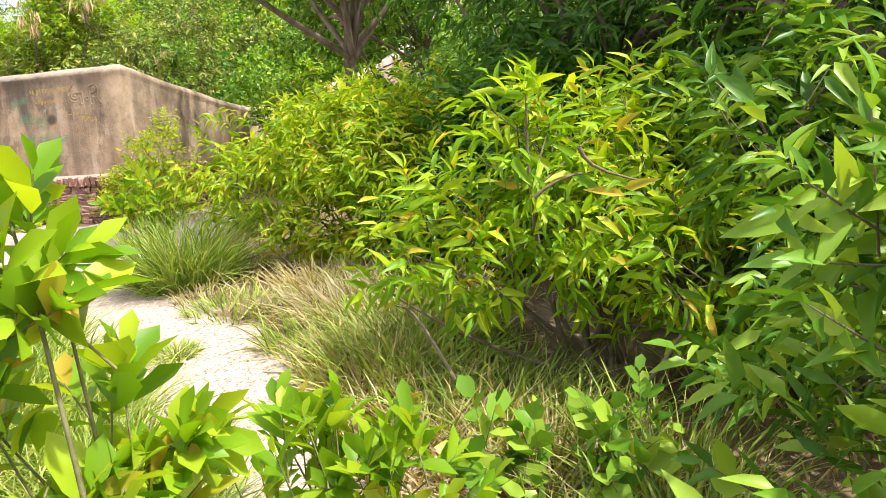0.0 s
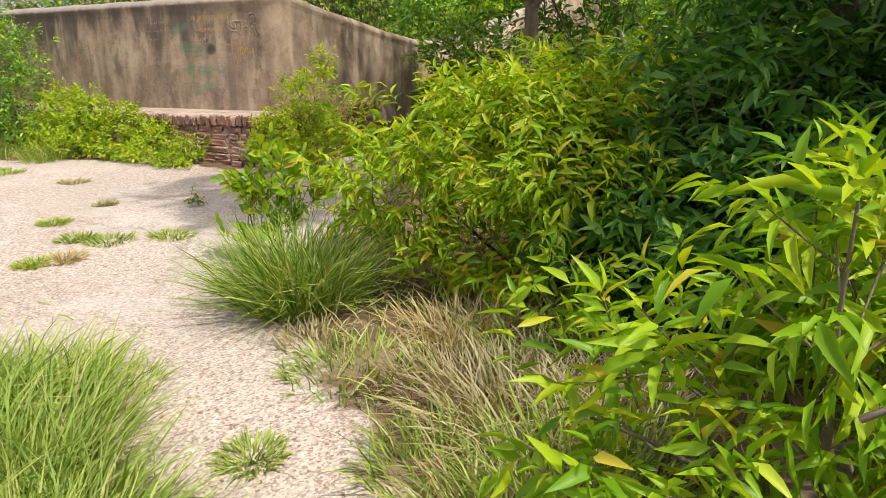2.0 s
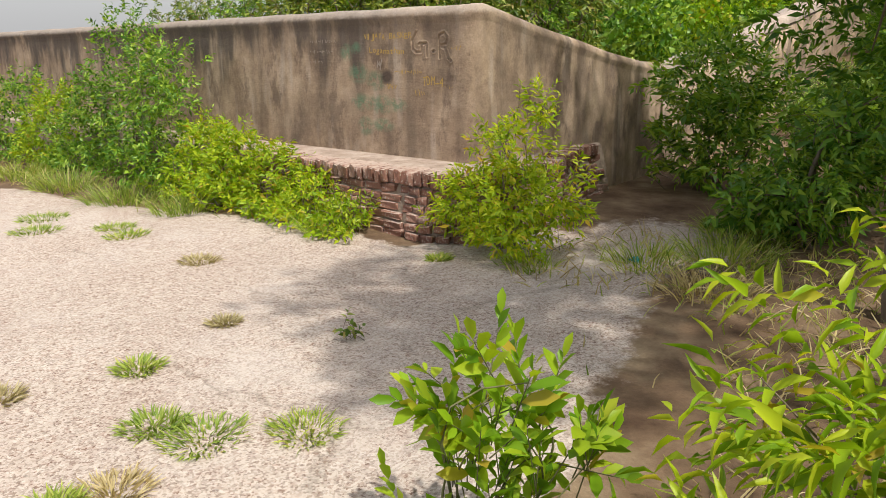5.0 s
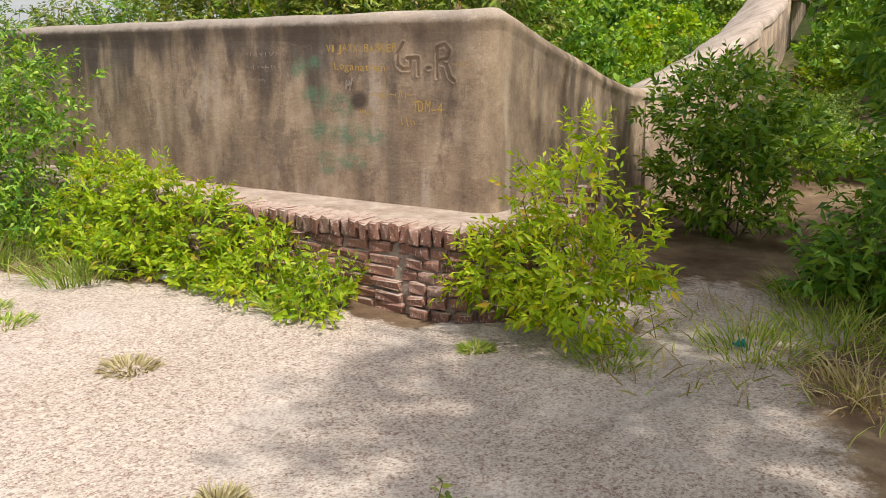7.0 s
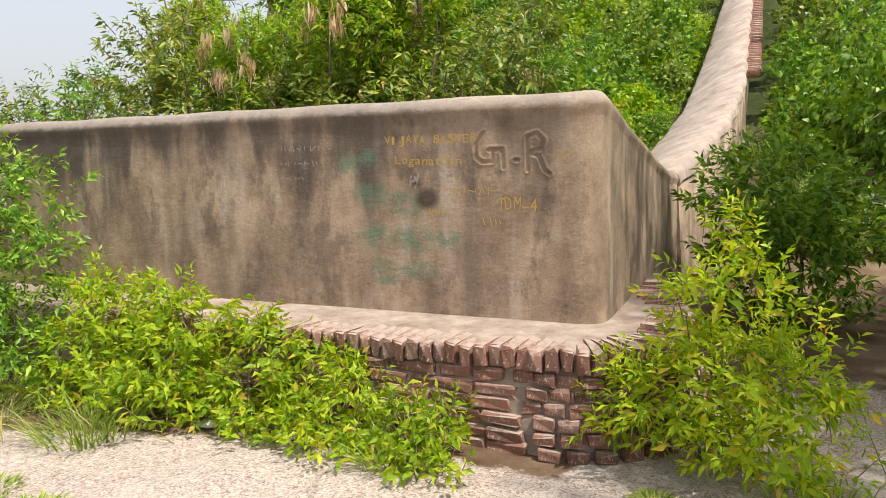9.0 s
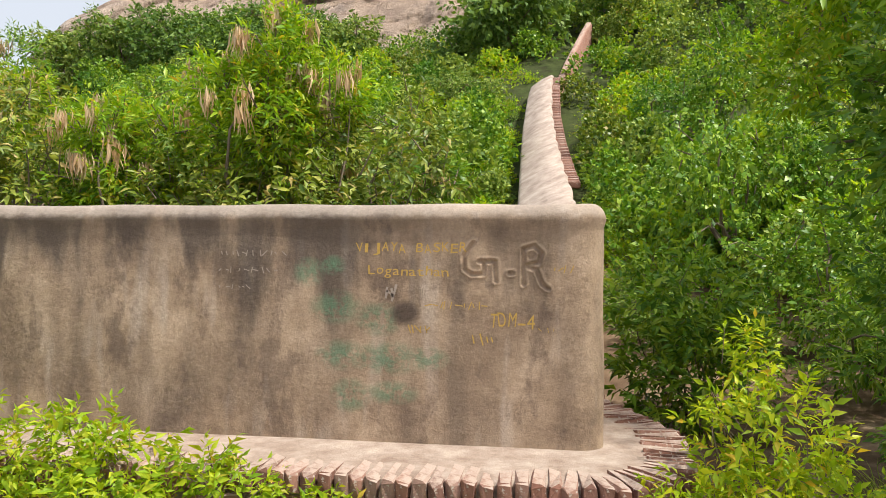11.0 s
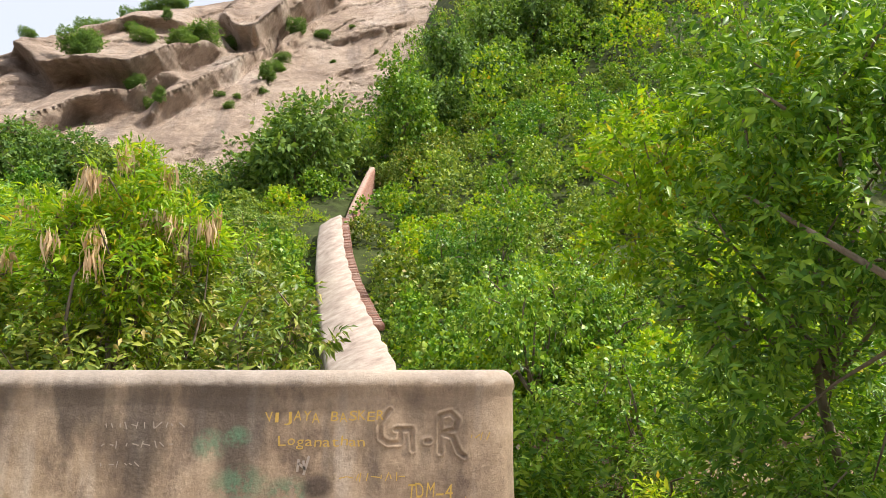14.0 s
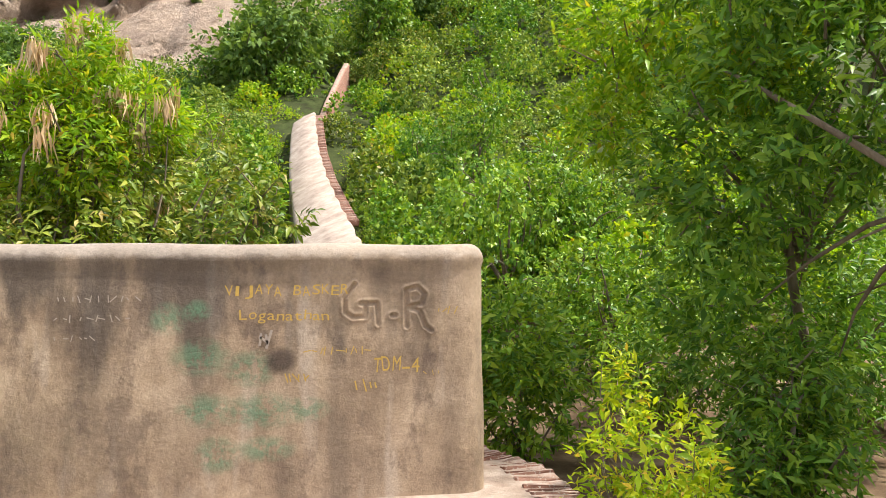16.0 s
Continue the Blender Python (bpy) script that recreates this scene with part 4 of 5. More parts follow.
# thicket behind the yard's edge
for n, (x, y, s) in enumerate(((4.6, -.6, 1.0), (5.3, .6, 1.2), (3.7, 2.4, 1.15), (4.9, 2.9, 1.3), (2.9, 3.6, .95), (2.35, 1.0, .62), (6.6, -.6, 1.2))):
    plant("shrub", P3(x, y), [(0, 0, .7 * s, .8 * s, .8 * s, .65 * s), (.3 * s, .2, 1.3 * s, .7 * s, .7 * s, .6 * s), (-.4 * s, -.2, .5 * s, .6 * s, .6 * s, .45 * s)],
          520, 7, 0.11, MIDDLE, LEAF_FRESH if n in (4, 5) else LEAF_MID, 30 + n, "dense green shrub in the thicket", "shrub", "thicket shrubs", droop=0.5, width=0.16, trunk=0.02, limbs=12)

# shrubs at the foot of the wall
plant("shrub", P3(.76, -.42), [(0, -.1, .38, .42, .38, .32), (.03, -.02, .70, .32, .28, .26), (.02, .3, 1.0, .13, .13, .18), (.2, -.3, .22, .42, .28, .2), (-.25, -.2, .32, .3, .24, .24), (.3, .1, .4, .3, .3, .3)],
      680, 7, 0.066, MIDDLE, LEAF_LIME, 21, "bright green shrub growing against the plinth's round end", "shrub", "shrubs at the wall's foot", droop=0.35, width=0.18, trunk=0.008, limbs=14)
plant("shrub", P3(.95, 2.65), [(0, -.1, .55, .6, .6, .48), (-.1, 0, 1.0, .58, .55, .38), (.3, .3, .7, .6, .5, .5), (-.15, .3, 1.3, .42, .4, .25), (.1, -.3, .25, .6, .4, .22)],
      680, 8, 0.10, MIDDLE, LEAF_FRESH, 22, "green shrub with layered leaves behind the wall's corner", "shrub", "shrubs at the wall's foot", droop=0.25, width=0.2, trunk=0.012, limbs=12)
foot = ((-.55, -.92, .26, 150, LEAF_LIME), (-1.05, -.85, .42, 200, LEAF_LIME), (-1.6, -.8, .62, 300, LEAF_LIME), (-2.15, -.85, .78, 380, LEAF_LIME), (-2.85, -.75, .85, 420, LEAF_LIME), (-3.6, -.8, 1.65, 560, LEAF_FRESH),
        (-4.3, -.75, 2.05, 520, LEAF_FRESH), (-5.2, -.8, 1.2, 480, LEAF_FRESH), (-6.2, -.8, 1.15, 460, LEAF_LIME), (-7.4, -.8, 1.3, 460, LEAF_FRESH), (-8.8, -.8, 1.2, 420, LEAF_LIME))
for n, (x, y, h, k, mat) in enumerate(foot):
    r = 0.26 + 0.22 * h
    plant("shrub", P3(x, y), [(0, 0, h * .35, r, r * .8, h * .3), (.08, .1, h * .62, r * .75, r * .7, h * .24), (-.1, .15, h * .82, r * .45, r * .45, h * .16), (.1, -.15, h * .18, r * 1.1, r * .7, h * .16)],
          k, 7, 0.066, MIDDLE, mat, 40 + n, "straggling yellow-green shrub along the wall's foot" if mat == LEAF_LIME else "leafy green shrub along the wall's foot", "shrub", "shrubs at the wall's foot",
          droop=0.3, width=0.2, trunk=0.007, limbs=12)

# trees behind the wall
behind = ((-1.5, 1.75, [(0, 0, 1.55, .55, .6, .55), (.2, .3, 2.0, .5, .5, .45), (-.3, .2, 1.1, .5, .5, .5)], LEAF_OLIVE, 480),
          (-2.6, 2.0, [(0, 0, 1.5, .9, .8, .7), (.3, .4, 2.2, .8, .7, .6), (-.5, .1, 1.9, .6, .6, .5)], LEAF_OLIVE, 800),
          (-3.6, 2.6, [(0, 0, 1.5, 1.0, .8, .8), (.2, .4, 2.4, .8, .8, .6), (-.6, .1, 2.0, .7, .6, .6)], LEAF_FRESH, 800),
          (-5.0, 2.4, [(0, 0, 1.6, 1.0, .9, .9), (-.3, .3, 2.5, .8, .8, .6)], LEAF_OLIVE, 700),
          (-6.8, 2.8, [(0, 0, 1.6, 1.2, .9, .9), (-.3, .3, 2.1, .9, .8, .5)], LEAF_FRESH, 420),
          (-8.9, 3.2, [(0, 0, 1.6, 1.3, 1., .9), (.3, .3, 1.9, 1.1, .9, .5)], LEAF_OLIVE, 420),
          (-2.0, 4.2, [(0, 0, 1.9, .8, .8, .8), (.1, .3, 2.6, .6, .7, .5)], LEAF_OLIVE, 600),
          (-4.6, 5.0, [(0, 0, 2.2, 1.1, .9, 1.0), (-.2, .3, 3.1, .8, .8, .6)], LEAF_FRESH, 700))
for n, (x, y, lobes, mat, k) in enumerate(behind):
    plant("tree", P3(x, y), lobes, k, 8, 0.10, MIDDLE, mat, 60 + n, "green pinnate-leaved tree growing behind the wall", "tree", "trees behind the wall", droop=0.5, width=0.18, trunk=0.035, limbs=16)


def pod_tree(x, y, h, seed, lobes, pods, n=900):
    """A slender tree whose crown carries bunches of dry hanging pods."""
    root = plant("pod_tree", P3(x, y), lobes, n, 9, 0.10, SIMPLE, LEAF_YELLOW if seed % 2 else LEAF_FRESH, seed, "slender feathery tree hung with bunches of dry brown pods", "tree", "pod trees",
                 droop=0.35, width=0.12, trunk=0.04, limbs=14)
    rng = np.random.default_rng(seed + 500)
    for _ in range(pods):
        lob = lobes[rng.integers(len(lobes))]
        d = unit(rng.normal(size=3))
        d[1] = -abs(d[1])
        d[2] = abs(d[2]) * 0.9
        p = np.array(lob[:3]) + d * np.array(lob[3:]) * 1.05
        k = 20
        pos = p + rng.normal(size=(k, 3)) * (0.035, 0.035, 0.02)
        ax = np.tile([0, 0, -1.0], (k, 1)) + rng.normal(size=(k, 3)) * 0.14
        me = leaf_mesh("pod_cluster", pos, ax, rng.normal(size=(k, 3)), 0.14 + 0.12 * rng.random(k), np.full(k, 0.02), SIMPLE, POD)
        tagged(child("pod_cluster", me, root, "bunch of dry brown pods"), kind="stuff")
    return root


pod_tree(-2.5, 2.1, 3.6, 81, [(0, 0, 2.5, .55, .5, .55), (.1, 0, 3.15, .32, .32, .3), (-.4, .1, 2.8, .35, .35, .3), (.5, .1, 2.75, .4, .35, .3)], 18)
pod_tree(-1.55, 3.0, 3.1, 82, [(0, 0, 1.75, .5, .5, .45), (.3, 0, 2.1, .35, .35, .22), (-.25, 0, 2.2, .35, .35, .22)], 7, 460)
pod_tree(-3.9, 2.5, 3.4, 83, [(0, 0, 2.1, .6, .5, .5), (-.3, 0, 2.55, .4, .4, .3), (.3, 0, 2.5, .4, .4, .3)], 12, 700)
pod_tree(-7.0, 5.2, 4.6, 84, [(0, 0, 3.1, .5, .5, .5), (-.2, 0, 3.8, .4, .4, .35), (.3, .1, 2.4, .4, .4, .4)], 9, 420)
pod_tree(-6.1, 3.6, 3.9, 85, [(0, 0, 2.6, .5, .45, .5), (.2, 0, 3.1, .35, .35, .25)], 8, 420)

# ---- hillside growth ----
def crown_kind(seed, mat, leaf, n, label, lobes):
    return plant("hillside_tree", (0, 0, 0), lobes, n, 7, leaf, SIMPLE, mat, seed, label, "tree", "trees on the hillside", droop=0.4, width=0.27, up=0.25, trunk=0.05, limbs=10, shell=0.6)


ROUND = [(0, 0, .9, .9, .9, .7), (.4, .2, 1.35, .6, .6, .5), (-.4, -.1, 1.3, .6, .6, .5), (0, -.4, .6, .7, .5, .5), (.6, -.3, .8, .45, .45, .4)]
TALL = [(0, 0, 1.0, .65, .65, .8), (.1, .1, 1.9, .45, .45, .6), (-.15, 0, 1.5, .55, .5, .6), (.3, -.2, .7, .5, .5, .5)]
LOW = [(0, 0, .5, 1.0, .9, .45), (.5, .1, .7, .6, .6, .4), (-.5, .2, .65, .6, .6, .4), (.1, -.5, .55, .5, .4, .4)]
mids = [crown_kind(100, LEAF_FRESH, 0.085, 900, "leafy green tree on the lower slope", ROUND), crown_kind(101, LEAF_DARK, 0.08, 900, "dark green tree on the lower slope", ROUND),
        crown_kind(102, LEAF_YELLOW, 0.07, 900, "light yellow-green bush on the lower slope", LOW), crown_kind(103, LEAF_FRESH, 0.075, 900, "slender green tree on the lower slope", TALL),
        crown_kind(104, LEAF_FAR, 0.07, 900, "green bush on the lower slope", LOW)]
fars = [crown_kind(110, LEAF_FAR, 0.115, 1000, "green round tree high on the hillside", ROUND), crown_kind(111, LEAF_FAR, 0.115, 1000, "slender green tree high on the hillside", TALL),
        crown_kind(112, LEAF_OLIVE, 0.115, 1000, "olive green bush high on the hillside", LOW), crown_kind(113, LEAF_DEEP, 0.11, 1100, "dark dense round tree high on the hillside", ROUND),
        crown_kind(114, LEAF_FRESH, 0.1, 1200, "slim bright green tree high on the hillside", TALL), crown_kind(115, LEAF_DEEP, 0.11, 1100, "dark tall tree high on the hillside", TALL)]


def put_copy(ob, x, y, s, turn, sink=0.12, tall=1.0, zz=None):
    m = Matrix.Translation((x, y, (gz(x, y) if zz is None else zz) - sink * s)) @ Matrix.Rotation(turn, 4, "Z") @ Matrix.Diagonal((s, s, s * tall, 1))
    return copy_thing(ob, m)


hr = random.Random(9)
# trees that stand out on the lower slope
for k, x, y, s, tall in ((0, 2.3, 8.0, 1.2, 1.3), (3, 3.4, 8.2, 1.2, 1.1), (0, 2.3, 11.0, 1.1, 1.1), (3, 3.0, 14.0, 1.5, 1.2), (2, 1.3, 9.5, .8, 1.0), (2, 1.2, 12.5, .9, 1.0), (0, 2.9, 5.4, 1.0, 1.0), (2, 1.7, 5.2, .6, 1.0),
                         (1, 2.6, 17.5, 1.25, 1.15), (2, 1.4, 16.5, 1.0, 1.0), (4, 1.3, 20.0, 1.0, 1.0), (2, 1.9, 23.0, 1.2, 1.0), (4, 3.4, 21.0, 1.4, 1.1), (4, 4.4, 24.0, 1.6, 1.0), (2, 5.0, 17.0, 1.3, 1.0), (4, 6.5, 21.0, 1.6, 1.0),
                         (2, -2.6, 9.0, 1.1, 1.1), (0, -3.4, 13.0, 1.3, 1.0), (2, -2.9, 15.5, 1.2, 1.0), (2, -3.0, 19.0, 1.3, 1.0), (2, -2.9, 22.5, 1.3, 1.0), (4, -4.4, 25.0, 1.6, 1.0), (2, -2.2, 26.5, 1.1, 1.0)):
    put_copy(mids[k], x, y, s, hr.uniform(0, 6.3), tall=tall)
# and those higher up
for k, x, y, s, tall in ((3, -2.5, 31.0, 2.9, 1.05), (3, -4.9, 32.5, 2.1, 1.0), (4, 2.5, 33.0, 2.35, 1.2), (5, 5.2, 38.0, 2.6, 1.25), (3, 4.0, 37.0, 2.2, 1.1), (3, 7.2, 40.5, 2.6, 1.1), (5, 9.2, 43.0, 3.0, 1.1), (5, 12.0, 44.0, 3.0, 1.1), (3, 15.5, 46.0, 3.0, 1.1), (0, 19.0, 47.0, 3.0, 1.0),
                         (0, 1.4, 31.5, 1.0, 1.0), (2, 1.9, 29.0, 1.0, 1.0), (3, -18, 45, 2.9, 1.0), (3, -22, 46, 3.2, 1.0), (3, -26.5, 46, 3.2, 1.0), (0, -14, 44, 2.6, 1.0), (0, -31, 47, 3.0, 1.0), (2, -10, 42, 2.4, 1.0), (0, -36, 48, 3.0, 1.0)):
    put_copy(fars[k], x, y, s, hr.uniform(0, 6.3), tall=tall)
# scrub that covers the slope between them, too dense to count
def hillside_scrub():
    rng = np.random.default_rng(31)
    mats = (LEAF_FRESH, LEAF_YELLOW, LEAF_FAR, LEAF_OLIVE, LEAF_DARK)
    lobes = [[] for _ in mats]
    for y0, y1, step, tall in ((7, 14, 0.95, 1.0), (14, 24, 1.3, 1.05), (24, 36, 1.75, 1.1), (36, 58, 2.5, 1.2), (58, 105, 3.8, 1.0)):
        for yy in np.arange(y0, y1, step):
            half = 0.60 * (yy + 4) + 2
            for xx in np.arange(-half, half, step):
                x, y = xx + rng.uniform(-.4, .4) * step, yy + rng.uniform(-.4, .4) * step
                r = step * rng.uniform(.5, .8)
                wall_x = float(np.interp(y, CLIMB_Y + (31.0,), CLIMB_R + (0.8,)))
                if y < 33 and -1.0 - r * (1 if y < 20 else .55) < x - wall_x < 0.25 + r * (1 if y < 22 else .7):
                    continue
                if (y > 46 and x < 8 + 0.3 * (y - 60)) or (y < 9 and -2 < x < 2.2):
                    continue
                k = rng.choice(5, p=(.3, .2, .28, .1, .12))
                h = r * tall * rng.uniform(.9, 2.0) * (0.6 if x < wall_x and y > 20 else 1.0)
                z = gz(x, y)
                lobes[k].append((x, y, z + h * .5, r, r, h * .65))
                lobes[k].append((x + r * rng.uniform(-.5, .5), y - r * .3, z + h * 1.0, r * .6, r * .6, h * .4))
    for mat, lob in zip(mats, lobes):
        lob = np.array(lob)
        each = 75
        c = np.repeat(lob, each, axis=0)
        n = len(c)
        d = unit(rng.normal(size=(n, 3)) + (0, -.25, .5))
        p = c[:, :3] + d * c[:, 3:] * (0.75 + 0.3 * rng.random((n, 1)))
        per = 6
        k = np.repeat(np.arange(n), per)
        size = 0.125 * np.sqrt(c[k, 3] / 0.6)
        way = unit(d + (0, 0, .3) + .4 * rng.normal(size=(n, 3)))[k]
        ax = unit(way + .9 * rng.normal(size=(n * per, 3)) + (0, 0, -.2))
        pos = p[k] + way * (size * rng.uniform(-.8, 1.0, n * per))[:, None]
        ln = size * rng.uniform(.7, 1.3, n * per)
        me = leaf_mesh("hillside_scrub", pos, ax, rng.normal(size=(n * per, 3)), ln, ln * .62, SIMPLE, mat)
        tagged(new("hillside_scrub", me), label="dense green scrub covering the hillside", category="scrub", kind="stuff")


hillside_scrub()
# shrubs in the crevices of the rock
for x, z, s in ((-22.9, 29.0, 1.7), (-21.5, 36.0, 1.1), (-34.1, 27.6, 1.0), (-30.1, 25.1, .5), (-28.8, 32.0, .8), (-13.7, 32.6, 1.9), (-14.9, 31.2, 1.5), (-12.0, 35.7, 1.2), (-7.5, 28.6, 1.0), (-6.6, 32.9, .9), (-6.9, 30.8, .8), (-5.7, 38.7, 1.2), (-7.6, 26.6, .7), (-11.1, 25.6, .6),
                (-9.6, 25.5, .45), (-17.3, 24.9, 1.1), (-14.9, 23.3, .8), (-33.2, 37.5, 1.0), (-34.8, 26.4, .7), (-35.9, 25.2, .6), (-26.0, 39.9, 1.1), (-27.8, 38.5, 1.7), (-24.4, 41.4, 1.9), (-19.9, 43.5, 1.8), (-22.4, 42.6, 1.7), (-19.6, 33.5, 1.3), (-22.0, 28.3, 1.2), (-2.8, 38.5, .9),
                (10.8, 36.9, .9), (-10.0, 24.0, .6), (-16.2, 23.7, .8), (-18.4, 37.8, .9), (-38.2, 29.6, .9), (-41.0, 27.6, .9), (-30.5, 38.2, .8), (-1.5, 33.5, .35), (3.0, 36.0, .4), (0.5, 41.0, .4), (-25.5, 33.4, .7)):
    hit, place, _, _ = ROCK_HILL.ray_cast(Vector((x, 35, z)), Vector((0, 1, 0)))
    if hit:
        put_copy(fars[hr.choice((3, 3, 3, 5))], x, place.y + 0.1, s * hr.uniform(.8, 1.1), hr.uniform(0, 6.3), tall=hr.uniform(.6, .95), zz=place.z - 0.1 * s)
# low growth close along both sides of the climbing wall
for n in range(52):
    y = 5.5 + 26 * (n // 2) / 26
    if y > 24 and n % 2:
        continue
    s = hr.uniform(.38, .55) + 0.012 * y
    wr, wl = float(np.interp(y, CLIMB_Y, CLIMB_R)), float(np.interp(y, CLIMB_Y, CLIMB_L))
    put_copy(mids[hr.choice((2, 2, 0, 4))], wr + (.35 if y < 11 else .5) + 1.0 * s if n % 2 else wl - .15 - .95 * s, y, s, hr.uniform(0, 6.3), tall=hr.uniform(.8, 1.0))
for ob in mids + fars:
    ob.location = (hr.uniform(20, 27), hr.uniform(22, 32), 0)
    ob.location.z = gz(ob.location.x, ob.location.y)

# ---- grasses ----
grass_tuft("grass_tuft", 3.56, -3.84, .32, .46, 1500, 201, GRASS, "tall arching green grass tuft at the path's edge", 0.9)
for n, (x, y, r, h, k, mat) in enumerate(((4.4, -3.85, .3, .17, 350, STRAW), (3.95, -4.2, .22, .11, 160, STRAW), (4.25, -4.35, .35, .10, 350, GRASS), (4.65, -4.25, .4, .13, 450, STRAW), (4.72, -5.82, .3, .3, 480, GRASS), (5.02, -6.02, .3, .3, 420, GRASS), (3.7, -5.2, .32, .28, 480, GRASS), (3.35, -5.0, .3, .24, 360, GRASS), (4.2, -5.5, .3, .3, 480, GRASS), (4.85, -3.95, .35, .2, 350, GRASS), (5.3, -5.0, .4, .26, 600, GRASS), (6.35, -5.75, .35, .3, 450, GRASS), (6.2, -6.1, .3, .26, 350, GRASS), (5.3, -4.7, .42, .26, 700, GRASS), (5.7, -5.1, .4, .24, 600, GRASS), (4.95, -4.4, .36, .26, 450, STRAW), (5.2, -4.25, .3, .28, 350, STRAW), (4.85, -4.75, .3, .18, 300, GRASS), (5.95, -5.55, .4, .22, 450, STRAW), (5.5, -5.45, .3, .16, 300, STRAW),
                                          (6.3, -5.45, .3, .34, 200, GRASS), (3.3, -5.25, .3, .32, 600, GRASS), (4.4, -5.72, .36, .36, 800, GRASS), (3.95, -5.5, .36, .36, 800, GRASS), (4.8, -6.05, .36, .34, 700, GRASS), (5.55, -5.3, .4, .2, 600, STRAW), (5.15, -4.95, .3, .2, 420, STRAW), (6.0, -5.25, .35, .2, 420, GRASS), (3.6, -5.6, .4, .34, 750, GRASS), (4.1, -5.95, .45, .36, 800, GRASS), (4.55, -6.35, .4, .36, 620, GRASS), (3.6, -6.3, .6, .36, 750, GRASS), (2.4, -5.6, .6, .36, 700, GRASS),
                                          (4.6, -3.75, .35, .18, 300, STRAW), (3.5, -4.85, .25, .12, 200, GRASS), (1.75, -.25, .35, .16, 260, GRASS), (2.1, .2, .4, .22, 300, GRASS), (2.3, -.6, .35, .18, 260, STRAW), (2.0, .9, .5, .25, 400, GRASS),
                                          (-.6, -1.0, .25, .2, 260, GRASS), (-2.3, -1.25, .35, .26, 300, GRASS), (-3.3, -1.3, .5, .26, 420, GRASS), (-4.4, -1.4, .5, .26, 420, GRASS), (-5.6, -1.4, .6, .26, 420, GRASS), (1.15, -.75, .25, .12, 200, GRASS), (5.2, -6.9, .35, .3, 350, GRASS))):
    grass_tuft("grass_tuft", x, y, r, h, k, 210 + n, mat, "clump of fine green grass" if mat == GRASS else "clump of dry straw-coloured grass", 0.95)
for n, (x, y, r, mat) in enumerate(((.83, -3.27, .10, GRASS), (1.62, -3.42, .16, GRASS), (1.85, -3.12, .14, GRASS), (1.4, -3.5, .12, GRASS), (1.73, -3.82, .12, STRAW), (1.66, -3.98, .08, GRASS), (.7, -3.83, .10, STRAW), (-2.5, -2.45, .2, GRASS), (-2.15, -1.95, .16, GRASS),
                                    (.61, -2.68, .07, STRAW), (-.65, -2.08, .13, STRAW), (-1.75, -2.05, .16, GRASS), (.55, -.95, .08, GRASS), (-3.0, -2.2, .2, GRASS), (4.3, -4.95, .1, GRASS), (4.75, -5.45, .1, STRAW))):
    grass_tuft("weed_patch", x, y, r * 1.25, .065, 320, 260 + n, mat, "low tuft of weeds in a crack of the concrete" if mat == GRASS else "dry tuft of weeds in the concrete", lean=1.4)
plant("weed", P3(1.28, -2.4), [(0, 0, .07, .05, .05, .06)], 9, 5, 0.035, LANCE, LEAF_OLIVE, 290, "tiny upright weed in the concrete", "weed", trunk=0.003, limbs=3)


def ground_litter():
    """Short dead grass and stalks over the earth on both sides of the path."""
    rng = np.random.default_rng(77)
    n = 14000
    x, y = rng.uniform(2.2, 8.5, n), rng.uniform(-7.5, 0.8, n)
    lane = np.abs((x - 4.1) * 0.59 + (y + 4.83) * 0.81) / 0.42
    yard = x < 3.3 - 0.35 * (y + 3)
    keep = (lane > 0.8 + 0.5 * rng.random(n)) & ~(yard & (rng.random(n) > 0.04))
    x2, y2 = rng.uniform(-9, 2.6, 5000), rng.uniform(-2.2, .5, 5000)
    k2 = (y2 > -1.0 - 0.2 * np.clip(-x2 - 1, 0, 5) + 0.1 * rng.normal(size=5000)) & ((x2 < -.4) | (x2 > 1.1))
    k2 &= ~((y2 > -.62) & (x2 < .6))
    x, y = np.r_[x[keep], x2[k2]], np.r_[y[keep], y2[k2]]
    n = len(x)
    pos = np.stack([x, y, ground_z(x, y)], 1)
    axis = unit(np.stack([rng.normal(size=n), rng.normal(size=n), 0.45 + rng.random(n)], 1))
    half = n * 2 // 3
    for sl, mat, label in ((slice(0, half), STRAW, "scattered dead grass and straw over bare earth"), (slice(half, n), GRASS, "short green grass over bare earth")):
        p = rng.permutation(n)[sl]
        m = len(p)
        me = leaf_mesh("ground_litter", pos[p], axis[p], rng.normal(size=(m, 3)), 0.06 + 0.16 * rng.random(m), np.full(m, 0.007), BLADE, mat)
        tagged(new("ground_litter", me), label=label, category="grass", kind="stuff")


ground_litter()

# dry stalks in the shrub beside the path
rngs = np.random.default_rng(8)
for a, b in (((6.05, -5.25, .75), (6.25, -5.1, .62)), ((5.9, -5.2, .6), (6.1, -5.05, .66)), ((5.6, -5.2, 0), (5.45, -5.3, .28)), ((6.2, -5.25, 0), (6.35, -5.4, .3))):
    st = tagged(new("dry_branch", tubes("dry_branch", [(limb(rngs, a, b, 0.1), .007, .003)], BARK)), label="broken grey-brown dry branch among the leaves", category="branch", group="dry branches")

